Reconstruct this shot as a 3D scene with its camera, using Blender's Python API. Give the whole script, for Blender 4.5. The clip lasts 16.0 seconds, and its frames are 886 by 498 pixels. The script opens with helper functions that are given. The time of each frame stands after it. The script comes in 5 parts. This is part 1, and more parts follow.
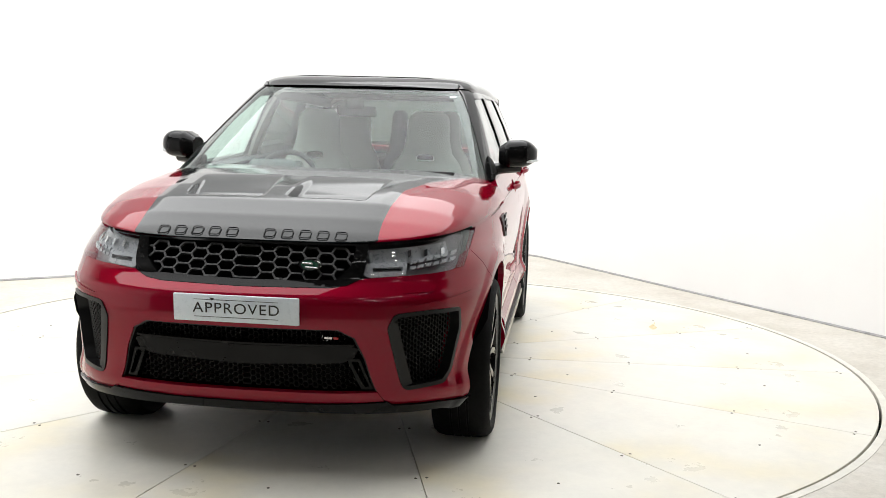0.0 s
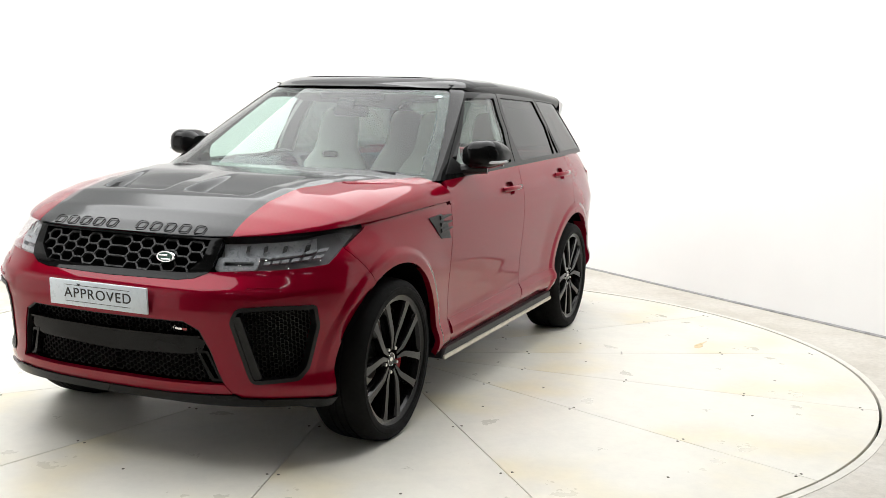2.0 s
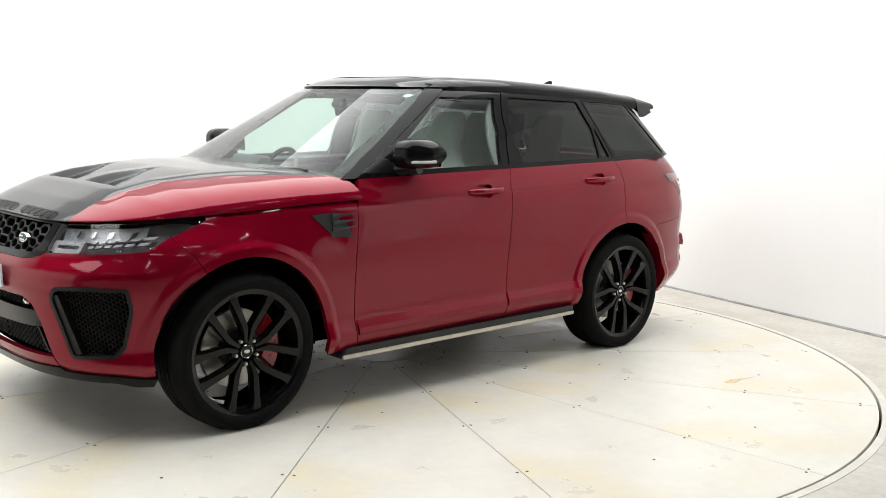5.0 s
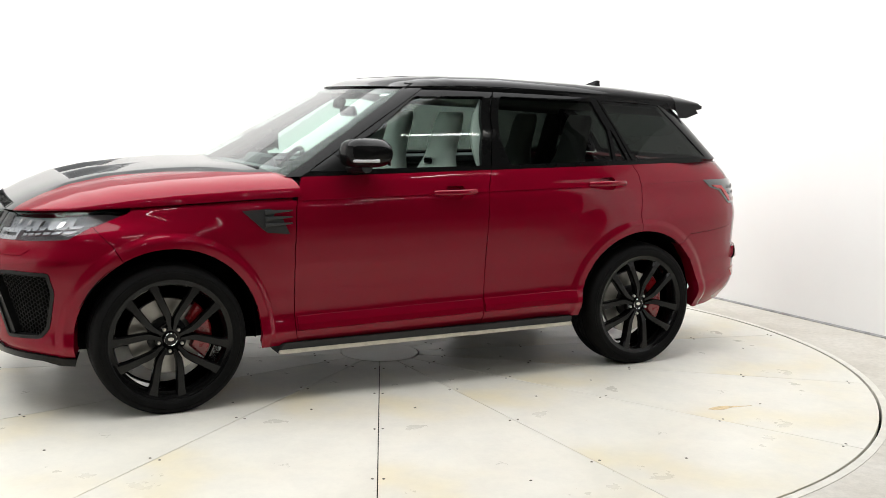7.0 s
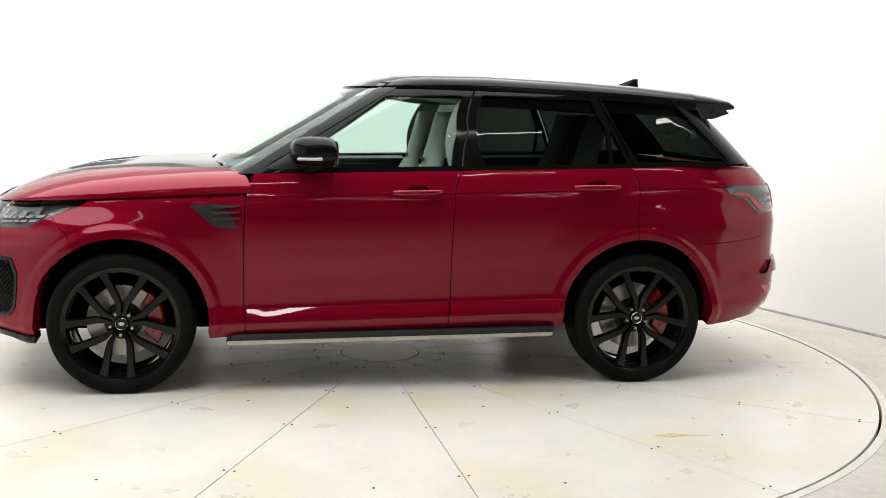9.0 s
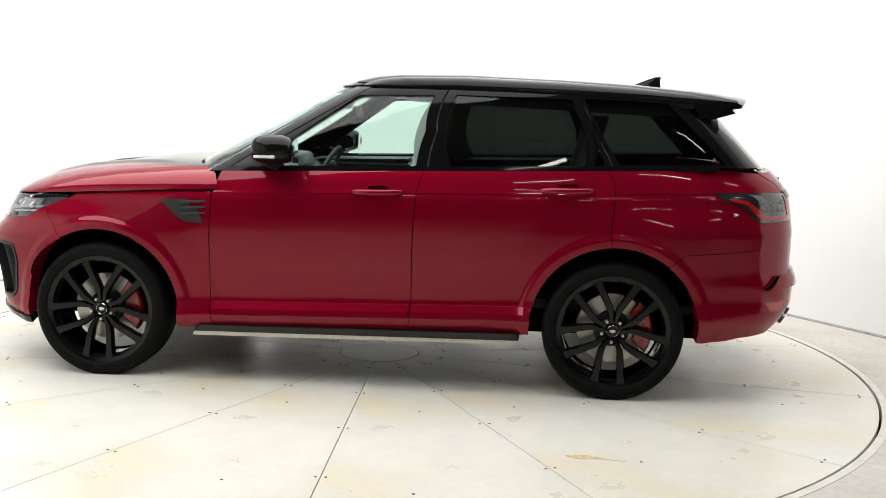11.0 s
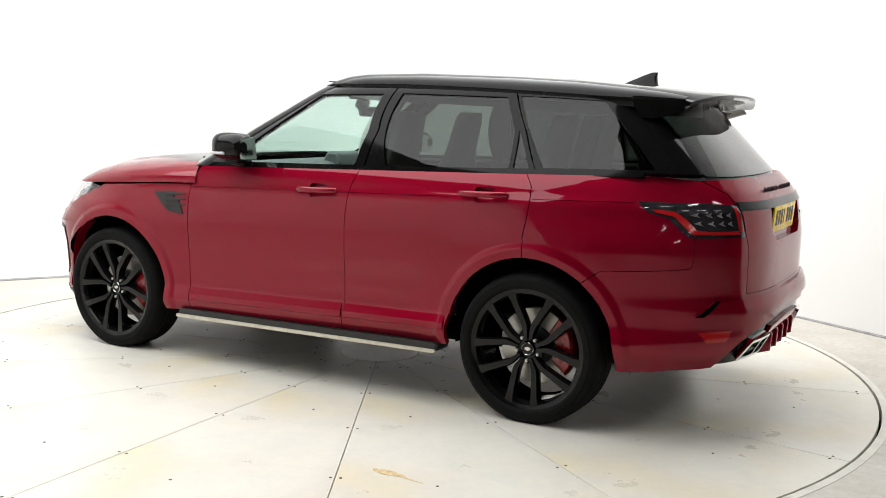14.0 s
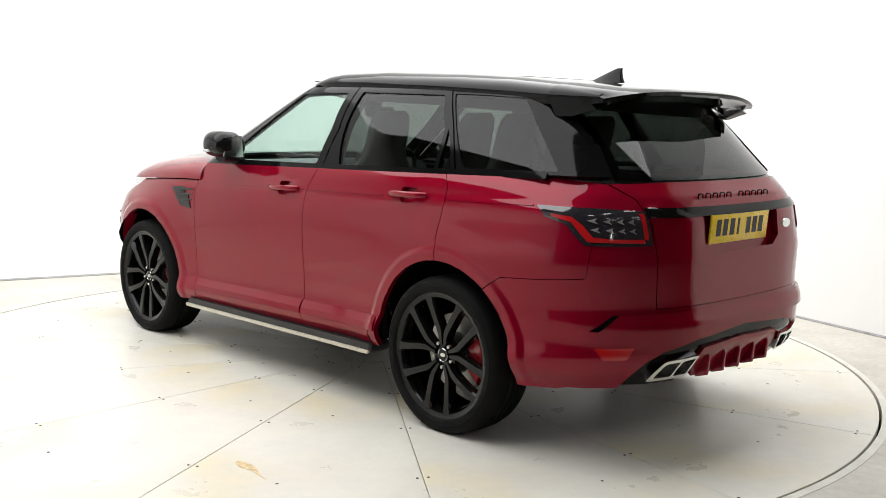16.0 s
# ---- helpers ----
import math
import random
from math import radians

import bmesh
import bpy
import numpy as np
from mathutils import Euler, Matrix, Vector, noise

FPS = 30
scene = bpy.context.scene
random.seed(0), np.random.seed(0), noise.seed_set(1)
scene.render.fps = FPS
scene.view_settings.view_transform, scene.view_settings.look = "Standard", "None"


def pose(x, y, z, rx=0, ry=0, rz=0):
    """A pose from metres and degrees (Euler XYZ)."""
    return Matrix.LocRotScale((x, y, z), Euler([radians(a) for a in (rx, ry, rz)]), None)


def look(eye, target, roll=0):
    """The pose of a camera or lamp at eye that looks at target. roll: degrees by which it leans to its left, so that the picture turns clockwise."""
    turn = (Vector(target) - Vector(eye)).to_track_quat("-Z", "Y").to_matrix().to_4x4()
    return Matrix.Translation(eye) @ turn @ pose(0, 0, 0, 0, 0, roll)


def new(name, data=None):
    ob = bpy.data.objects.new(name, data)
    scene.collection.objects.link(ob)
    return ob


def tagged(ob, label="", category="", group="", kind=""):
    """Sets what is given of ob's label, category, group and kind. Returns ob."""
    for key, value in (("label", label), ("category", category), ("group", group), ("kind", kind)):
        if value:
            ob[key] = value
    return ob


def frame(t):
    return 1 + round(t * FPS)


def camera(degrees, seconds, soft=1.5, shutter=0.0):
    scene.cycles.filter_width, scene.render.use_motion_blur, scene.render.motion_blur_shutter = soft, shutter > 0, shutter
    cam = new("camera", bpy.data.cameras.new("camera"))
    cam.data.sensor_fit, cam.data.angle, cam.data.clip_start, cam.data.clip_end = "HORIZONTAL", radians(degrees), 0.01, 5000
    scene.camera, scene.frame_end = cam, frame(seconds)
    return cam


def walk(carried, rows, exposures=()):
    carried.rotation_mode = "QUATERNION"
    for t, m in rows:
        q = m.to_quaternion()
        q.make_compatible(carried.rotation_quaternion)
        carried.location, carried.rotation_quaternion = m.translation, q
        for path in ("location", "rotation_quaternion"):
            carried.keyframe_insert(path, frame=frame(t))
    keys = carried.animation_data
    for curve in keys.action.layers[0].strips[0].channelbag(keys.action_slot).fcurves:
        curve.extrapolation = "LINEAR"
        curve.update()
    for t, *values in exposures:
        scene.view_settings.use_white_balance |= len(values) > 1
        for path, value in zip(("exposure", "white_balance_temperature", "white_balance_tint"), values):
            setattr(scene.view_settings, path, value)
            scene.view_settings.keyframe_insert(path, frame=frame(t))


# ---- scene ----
# ---- camera: it stands still before the turntable ----
EYE = (0.0, -6.441, 1.564)
VIEW = look(EYE, (0.0605, -5.4522, 1.4286), 1.447)
cam = camera(47.24, 16.0, soft=0.7)
walk(cam, [(0.0, VIEW), (16.0, VIEW)], exposures=[(0.0, 0.0), (3.5, 0.0), (7.0, 0.0), (16.0, 0.0)])

# ---- light: one luminous stretched ceiling over the back of the studio ----
lamp_data = bpy.data.lights.new("luminous_ceiling", "AREA")
lamp_data.shape, lamp_data.size, lamp_data.size_y, lamp_data.energy, lamp_data.color = "RECTANGLE", 9.2, 6.3, 720, (0.99, 0.995, 0.995)
lamp = new("luminous_ceiling", lamp_data)
lamp.matrix_world = pose(-0.95, 0.15, 4.62, 0, 0, 26.7)
world = bpy.data.worlds.new("world")
scene.world = world
world.use_nodes = True
world.node_tree.nodes["Background"].inputs[0].default_value = (0.02, 0.02, 0.022, 1)


# ---- materials ----
class Nodes:
    def __init__(self, name):
        self.m = bpy.data.materials.new(name)
        self.m.use_nodes = True
        self.t = self.m.node_tree
        self.t.nodes.clear()
        self.out = self.t.nodes.new("ShaderNodeOutputMaterial")

    def add(self, kind, **values):
        n = self.t.nodes.new("ShaderNode" + kind)
        for k, v in values.items():
            k = k.replace("_", " ")
            if k in n.inputs:
                n.inputs[k].default_value = v
        return n

    def link(self, a, b):
        self.t.links.new(a, b)

    def noise(self, scale, detail=4, rough=0.5, coords="Object", stretch=(1, 1, 1)):
        c = self.add("TexCoord")
        mp = self.add("Mapping", Scale=stretch)
        self.link(c.outputs[coords], mp.inputs[0])
        n = self.add("TexNoise", Scale=scale, Detail=detail, Roughness=rough)
        self.link(mp.outputs[0], n.inputs["Vector"])
        return n.outputs["Fac"]

    def ramp(self, fac, *stops):
        r = self.add("ValToRGB")
        while len(r.color_ramp.elements) < len(stops):
            r.color_ramp.elements.new(0.5)
        for el, (p, c) in zip(r.color_ramp.elements, stops):
            el.position, el.color = p, (*c, 1) if len(c) == 3 else c
        self.link(fac, r.inputs[0])
        return r.outputs[0]

    def bump(self, fac, strength, distance, shader):
        b = self.add("Bump", Strength=strength, Distance=distance)
        self.link(fac, b.inputs["Height"])
        self.link(b.outputs[0], shader.inputs["Normal"])


def grey(v):
    return (v, v, v)


def plain(name, color, rough, metal=0.0, vary=0.25, scale=9.0, coat=0.0, bump=0.0, bump_scale=300.0, spec=0.5, rough_vary=0.06):
    """A surface whose colour and gloss vary a little at two scales, with fine relief."""
    n = Nodes(name)
    s = n.add("BsdfPrincipled", Roughness=rough, Metallic=metal, Coat_Weight=coat, Coat_Roughness=0.03, Specular_IOR_Level=spec)
    lo = tuple(c * (1 - vary) for c in color)
    hi = tuple(min(1, c * (1 + vary)) for c in color)
    f = n.noise(scale, 6)
    n.link(n.ramp(f, (0.3, lo), (0.7, hi)), s.inputs["Base Color"])
    g = n.noise(scale * 7, 3)
    n.link(n.ramp(g, (0.3, grey(max(0, rough - rough_vary))), (0.7, grey(min(1, rough + rough_vary)))), s.inputs["Roughness"])
    if bump:
        n.bump(n.noise(bump_scale, 2), bump, 0.002, s)
    n.link(s.outputs[0], n.out.inputs[0])
    return n.m


def glass_mat(name, tint, gloss=0.01, ior=1.52):
    n = Nodes(name)
    clear = n.add("BsdfTransparent", Color=(*tint, 1))
    shine = n.add("BsdfGlossy", Color=(1, 1, 1, 1), Roughness=gloss)
    # the gloss rises from its value face-on towards the edge, alike from both sides
    f0 = ((ior - 1) / (ior + 1)) ** 2
    lw = n.add("LayerWeight", Blend=0.5)
    po = n.add("Math")
    po.operation = "POWER"
    po.inputs[1].default_value = 5.0
    n.link(lw.outputs["Facing"], po.inputs[0])
    fr = n.add("Math")
    fr.operation = "MULTIPLY_ADD"
    fr.inputs[1].default_value, fr.inputs[2].default_value = 1 - f0, f0
    n.link(po.outputs[0], fr.inputs[0])
    mix = n.add("MixShader")
    n.link(fr.outputs[0], mix.inputs[0])
    n.link(clear.outputs[0], mix.inputs[1])
    n.link(shine.outputs[0], mix.inputs[2])
    n.link(mix.outputs[0], n.out.inputs[0])
    return n.m


def glow_mat(name, color, strength):
    n = Nodes(name)
    s = n.add("Emission", Color=(*color, 1), Strength=strength)
    n.link(s.outputs[0], n.out.inputs[0])
    return n.m


def paint_mat():
    n = Nodes("red_metallic_paint")
    s = n.add("BsdfPrincipled", Metallic=0.36, Roughness=0.34, Coat_Weight=1.0, Coat_Roughness=0.004, Coat_IOR=1.38, Specular_IOR_Level=0.0, Specular_Tint=(0.55, 0.05, 0.08, 1))
    f = n.noise(900, 2)
    n.link(n.ramp(f, (0.35, (0.18, 0.0010, 0.011)), (0.65, (0.235, 0.0020, 0.018))), s.inputs["Base Color"])
    n.link(s.outputs[0], n.out.inputs[0])
    return n.m


def deck_mat():
    """Painted turntable plates: cream paint with yellowed patches, scuffs and grime."""
    n = Nodes("cream_deck_paint")
    s = n.add("BsdfPrincipled", Roughness=0.33, Specular_IOR_Level=0.4)
    base = n.ramp(n.noise(1.25, 3, 0.5, stretch=(1, 1, 0.2)), (0.36, (0.72, 0.705, 0.64)), (0.54, (0.705, 0.68, 0.60)), (0.76, (0.68, 0.615, 0.445)))
    fine = n.ramp(n.noise(5, 8, 0.72), (0.28, grey(0.84)), (0.60, grey(1.0)))
    mul = n.add("Mix")
    mul.data_type, mul.blend_type = "RGBA", "MULTIPLY"
    mul.inputs[0].default_value = 0.7
    n.link(base, mul.inputs[6])
    n.link(fine, mul.inputs[7])
    specks = n.ramp(n.noise(75, 2, 0.4), (0.76, grey(1.0)), (0.82, (0.66, 0.56, 0.42)))
    mul2 = n.add("Mix")
    mul2.data_type, mul2.blend_type = "RGBA", "MULTIPLY"
    mul2.inputs[0].default_value = 0.7
    n.link(mul.outputs[2], mul2.inputs[6])
    n.link(specks, mul2.inputs[7])
    n.link(mul2.outputs[2], s.inputs["Base Color"])
    n.link(n.ramp(n.noise(3.0, 6, 0.65), (0.3, grey(0.24)), (0.7, grey(0.46))), s.inputs["Roughness"])
    n.bump(n.noise(30, 4), 0.05, 0.002, s)
    n.link(s.outputs[0], n.out.inputs[0])
    return n.m


def concrete_mat():
    n = Nodes("pale_concrete")
    s = n.add("BsdfPrincipled", Roughness=0.6, Specular_IOR_Level=0.35)
    base = n.ramp(n.noise(1.6, 8, 0.65), (0.28, (0.48, 0.445, 0.385)), (0.5, (0.585, 0.555, 0.495)), (0.75, (0.66, 0.635, 0.585)))
    fine = n.ramp(n.noise(22, 8, 0.75), (0.3, grey(0.78)), (0.6, grey(1.0)))
    mul = n.add("Mix")
    mul.data_type, mul.blend_type = "RGBA", "MULTIPLY"
    mul.inputs[0].default_value = 0.8
    n.link(base, mul.inputs[6])
    n.link(fine, mul.inputs[7])
    n.link(mul.outputs[2], s.inputs["Base Color"])
    n.bump(n.noise(60, 6), 0.15, 0.003, s)
    n.link(s.outputs[0], n.out.inputs[0])
    return n.m


RED = paint_mat()
BLACK = plain("gloss_black_paint", grey(0.005), 0.06, coat=0.0, vary=0.2, rough_vary=0.02, spec=0.15)
CARBON = plain("black_bonnet_film", (0.0085, 0.0105, 0.011), 0.10, coat=0.0, vary=0.3, scale=60, rough_vary=0.03, spec=0.38)
SATIN = plain("satin_black_plastic", grey(0.007), 0.36, bump=0.06, spec=0.3)
GRAIN = plain("matt_black_plastic", grey(0.011), 0.55, bump=0.15)
# near-black: wheel-arch liners and underbody, and sheets standing in for shade in openings
VOID = plain("black_liner_and_shade", grey(0.003), 0.9, spec=0.0)
RUBBER = plain("tyre_rubber", grey(0.005), 0.7, bump=0.1, bump_scale=180, spec=0.10)
WHEELBLACK = plain("gloss_black_alloy", grey(0.004), 0.14, spec=0.25)
STEEL = plain("brushed_steel", (0.62, 0.60, 0.56), 0.28, metal=1.0, vary=0.1)
CHROME = plain("chrome", (0.80, 0.80, 0.80), 0.08, metal=1.0, vary=0.05, rough_vary=0.02)
DISC = plain("brake_disc_iron", (0.40, 0.385, 0.355), 0.35, metal=0.9, vary=0.15)
CALIPER = plain("red_caliper_paint", (0.36, 0.008, 0.015), 0.3, coat=0.5)
STEP = plain("step_aluminium", (0.52, 0.49, 0.42), 0.42, metal=0.7, vary=0.12, scale=30)
CREAM = plain("pale_grey_leather", (0.56, 0.56, 0.53), 0.5, vary=0.06)
LINING = plain("pale_headlining", (0.34, 0.35, 0.33), 0.8, vary=0.06)
CABIN = plain("dark_cabin_trim", (0.020, 0.021, 0.022), 0.6, bump=0.1)
DASH = plain("slate_dashboard", (0.085, 0.095, 0.095), 0.6, bump=0.12)
LENS = glass_mat("clear_lamp_lens", (0.94, 0.95, 0.96))
SCREEN = glass_mat("green_tint_glass", (0.70, 0.83, 0.78), ior=1.43)
PRIVACY = glass_mat("privacy_glass", (0.095, 0.11, 0.10), ior=1.38)
LAMPGREY = plain("lamp_reflector", (0.34, 0.355, 0.37), 0.3, metal=0.2, vary=0.15)
CHIP = plain("smoked_lamp_chip", grey(0.16), 0.3)
LAMPPALE = plain("lamp_light_guide", (0.62, 0.64, 0.66), 0.3, vary=0.05)
TAILRED = plain("red_tail_lens", (0.42, 0.008, 0.010), 0.15, coat=0.6, vary=0.1)
TAILDARK = plain("smoked_tail_lens", (0.020, 0.018, 0.022), 0.08, coat=1.0, vary=0.1)
PLATEWHITE = plain("white_plate", (0.70, 0.76, 0.80), 0.3, vary=0.03)
PLATEYELLOW = plain("yellow_plate", (1.0, 0.68, 0.015), 0.3, vary=0.03)
INK = plain("black_print", grey(0.012), 0.5)
GREEN = plain("badge_green", (0.02, 0.07, 0.045), 0.3)
WALL = plain("white_studio_paint", (0.90, 0.90, 0.895), 0.7, vary=0.015, scale=1.5, bump=0.03)
# for the unseen upper band, greyed to tone down reflections in the car
UPPER = plain("reflection_dimming_grey", grey(0.55), 0.8, vary=0.05)
CEILING = plain("dark_ceiling_paint", grey(0.06), 0.8, vary=0.1)
HALL = plain("dim_hall_paint", (0.10, 0.103, 0.11), 0.8)
DECK = deck_mat()
CONCRETE = concrete_mat()
RIM = plain("pale_steel_edge", (0.64, 0.62, 0.555), 0.4, vary=0.08, scale=12)
GAP = plain("dark_joint", grey(0.012), 0.8)
RUST = plain("brown_stain", (0.60, 0.46, 0.25), 0.5, vary=0.3, scale=40)
TUBE = glow_mat("hall_tube_light", (1.0, 0.98, 0.95), 26)


# ---- shape tools ----
def mesh_of(verts, faces, name="mesh", smooth=True, normals=None):
    me = bpy.data.meshes.new(name)
    me.from_pydata([tuple(map(float, v)) for v in verts], [], [tuple(map(int, f)) for f in faces])
    me.update()
    if smooth:
        me.polygons.foreach_set("use_smooth", [True] * len(me.polygons))
    if normals is not None:
        me.normals_split_custom_set_from_vertices([tuple(map(float, v)) for v in normals])
    return me


def part(name, data, material, parent=None, label="", at=None):
    """Links a bmesh or a mesh as one mesh object under a thing or a part."""
    if isinstance(data, bmesh.types.BMesh):
        me = bpy.data.meshes.new(name)
        data.to_mesh(me)
        data.free()
        data = me
    if material and not data.materials:
        data.materials.append(material)
    ob = new(name, data)
    if parent is not None:
        ob.parent = parent
    if at is not None:
        ob.matrix_basis = at
    return tagged(ob, label)


def join(*items):
    """One (verts, faces) from several."""
    verts, faces = [], []
    for v, f in items:
        k = len(verts)
        verts += [tuple(p) for p in v]
        faces += [tuple(i + k for i in q) for q in f]
    return verts, faces


def flip(item):
    """The mirror image across the car's middle."""
    v, f = item
    return [(p[0], -p[1], p[2]) for p in v], [tuple(reversed(q)) for q in f]


def moved(item, m):
    v, f = item
    return [tuple(m @ Vector(p)) for p in v], f


def solid(item, smooth=True, angle=35, name="mesh"):
    """A mesh from (verts, faces), smooth but for edges sharper than the angle."""
    me = mesh_of(item[0], item[1], name, smooth)
    if smooth:
        bm = bmesh.new()
        bm.from_mesh(me)
        bmesh.ops.recalc_face_normals(bm, faces=bm.faces)
        for e in bm.edges:
            e.smooth = len(e.link_faces) == 2 and e.calc_face_angle(0) < radians(angle)
        bm.to_mesh(me)
        bm.free()
    return me


def grid(point, us, vs, close_u=False, close_v=False):
    nu, nv = len(us), len(vs)
    verts = [point(u, v) for u in us for v in vs]
    faces = []
    for i in range(nu if close_u else nu - 1):
        for j in range(nv if close_v else nv - 1):
            a, b = i * nv + j, i * nv + (j + 1) % nv
            c, d = ((i + 1) % nu) * nv + (j + 1) % nv, ((i + 1) % nu) * nv + j
            faces.append((a, d, c, b))
    return verts, faces


def lathe(profile, segs=64):
    """Turns a profile of (radius, y) about the y axis."""
    angs = [2 * math.pi * i / segs for i in range(segs)]
    return grid(lambda a, p: (p[0] * math.cos(a), p[1], p[0] * math.sin(a)), angs, profile, close_u=True)


def prism(outline, lo, hi, axis=1, bevel=0.0):
    """An outline in the two other axes, drawn out along an axis, with a small chamfer."""
    n = len(outline)
    cx, cy = sum(p[0] for p in outline) / n, sum(p[1] for p in outline) / n

    def put(p, d):
        q = [p[0], p[1]]
        q.insert(axis, d)
        return tuple(q)

    def small(p):
        r = math.hypot(p[0] - cx, p[1] - cy) or 1
        k = max(0.0, 1 - bevel / r)
        return cx + (p[0] - cx) * k, cy + (p[1] - cy) * k

    if bevel:
        rings = [[put(small(p), lo) for p in outline], [put(p, lo + bevel) for p in outline], [put(p, hi - bevel) for p in outline], [put(small(p), hi) for p in outline]]
    else:
        rings = [[put(p, lo) for p in outline], [put(p, hi) for p in outline]]
    verts = [v for r in rings for v in r]
    faces = [tuple(range(n - 1, -1, -1)), tuple(range((len(rings) - 1) * n, len(rings) * n))]
    for k in range(len(rings) - 1):
        for i in range(n):
            faces.append((k * n + i, k * n + (i + 1) % n, (k + 1) * n + (i + 1) % n, (k + 1) * n + i))
    return verts, faces


def rbox(size, bevel=0.01, segs=2, at=(0, 0, 0)):
    """A box with rounded edges, as (verts, faces)."""
    bm = bmesh.new()
    bmesh.ops.create_cube(bm, size=1)
    bmesh.ops.scale(bm, vec=size, verts=bm.verts)
    bmesh.ops.bevel(bm, geom=bm.edges[:], offset=bevel, segments=segs, affect="EDGES", profile=0.5)
    bmesh.ops.translate(bm, vec=at, verts=bm.verts)
    bm.verts.index_update()
    item = [tuple(v.co) for v in bm.verts], [tuple(v.index for v in f.verts) for f in bm.faces]
    bm.free()
    return item


def tube(points, radius, sides=8, closed=False, flat=1.0):
    """A rod along points; flat squeezes its depth."""
    pts = [Vector(p) for p in points]
    n = len(pts)
    rings = []
    for i, p in enumerate(pts):
        a, b = (pts[i - 1], pts[(i + 1) % n]) if closed else (pts[max(i - 1, 0)], pts[min(i + 1, n - 1)])
        d = (b - a).normalized()
        up = Vector((0, 0, 1)) if abs(d.z) < 0.9 else Vector((0, 1, 0))
        s = d.cross(up).normalized()
        w = s.cross(d)
        r = radius[i] if isinstance(radius, (list, tuple)) else radius
        rings.append([p + s * (r * flat * math.cos(2 * math.pi * k / sides)) + w * (r * math.sin(2 * math.pi * k / sides)) for k in range(sides)])
    verts = [tuple(v) for r in rings for v in r]
    faces = []
    for i in range(n if closed else n - 1):
        for k in range(sides):
            j = (i + 1) % n
            faces.append((i * sides + k, i * sides + (k + 1) % sides, j * sides + (k + 1) % sides, j * sides + k))
    if not closed:
        faces += [tuple(range(sides - 1, -1, -1)), tuple(range((n - 1) * sides, n * sides))]
    return verts, faces


# ---- the car's surfaces: x ahead, y to its left, z up, in metres ----
def curve(*pts, soft=0.03):
    xs = [p[0] for p in pts]
    ys = [p[1] for p in pts]
    fine = np.linspace(xs[0], xs[-1], 400)
    vals = np.interp(fine, xs, ys)
    k = max(3, int(400 * soft / (xs[-1] - xs[0])) | 1)
    pad = np.concatenate([np.full(k, vals[0]), vals, np.full(k, vals[-1])])
    vals = np.convolve(pad, np.ones(k) / k, "same")[k:-k]
    return lambda v: np.interp(v, fine, vals)


def ramp(v, lo, hi):
    s = np.clip((v - lo) / (hi - lo), 0, 1)
    return s * s * (3 - 2 * s)


class Skin:
    """A closed car surface of plan loops: u runs from the nose's middle round the left side to the tail's middle."""

    def __init__(self, nose, tail, width, depth_f, depth_r, nf, nr, zref):
        self.nose, self.tail, self.width = nose, tail, width
        self.df, self.dr, self.nf, self.nr = depth_f, depth_r, nf, nr
        self.a = np.linspace(0, 3, 1501)
        x, y = self.xy(self.a, np.full(1501, zref))
        self.u = np.concatenate([[0], np.cumsum(np.hypot(np.diff(x), np.diff(y)))])

    def xy(self, a, z):
        xf, xr = self.nose(z), self.tail(z)
        xa, xb = xf - self.df, xr + self.dr
        ph = np.radians(np.clip(a, 0, 1) * 90)
        rf = (np.cos(ph) ** self.nf + np.sin(ph) ** self.nf) ** (-1 / self.nf)
        pr = np.radians(np.clip(3 - a, 0, 1) * 90)
        rr = (np.cos(pr) ** self.nr + np.sin(pr) ** self.nr) ** (-1 / self.nr)
        x = np.where(a < 1, xa + self.df * rf * np.cos(ph), np.where(a < 2, xa + (a - 1) * (xb - xa), xb - self.dr * rr * np.cos(pr)))
        s = np.where(a < 1, rf * np.sin(ph), np.where(a < 2, 1.0, rr * np.sin(pr)))
        return x, self.width(x, z) * s

    def point(self, u, z):
        u, z = np.asarray(u, float), np.asarray(z, float)
        x, y = self.xy(np.interp(u, self.u, self.a), z)
        return np.stack([x, y, z], -1)

    def normal(self, u, z):
        h = 0.004
        n = np.cross(self.point(np.asarray(u) + h, z) - self.point(np.asarray(u) - h, z), self.point(u, np.asarray(z) + h) - self.point(u, np.asarray(z) - h))
        return n / np.linalg.norm(n, axis=-1, keepdims=True)

    def side(self, x, z):
        xs, _ = self.xy(self.a, np.full(len(self.a), z))
        return float(np.interp(-x, -xs, self.u)), z

    def front(self, y, z):
        _, ys = self.xy(self.a[:501], np.full(501, z))
        return float(np.interp(y, ys, self.u[:501])), z

    def rear(self, y, z):
        _, ys = self.xy(self.a[1000:], np.full(501, z))
        return float(np.interp(-y, -ys, self.u[1000:])), z


HUBS = ((1.501, 0.385), (-1.422, 0.385))
LEAN = 0.029
section = curve((0.15, 0.90), (0.27, 0.925), (0.31, 0.955), (0.36, 0.981), (0.40, 0.980), (0.43, 0.970), (0.452, 0.959), (0.475, 0.957), (0.50, 0.957), (0.62, 0.962), (0.75, 0.974), (0.86, 0.981), (0.95, 0.981), (1.03, 0.972), (1.066, 0.964), (1.08, 0.955), (1.14, 0.934), (1.20, 0.908), (1.26, 0.87), soft=0.045)


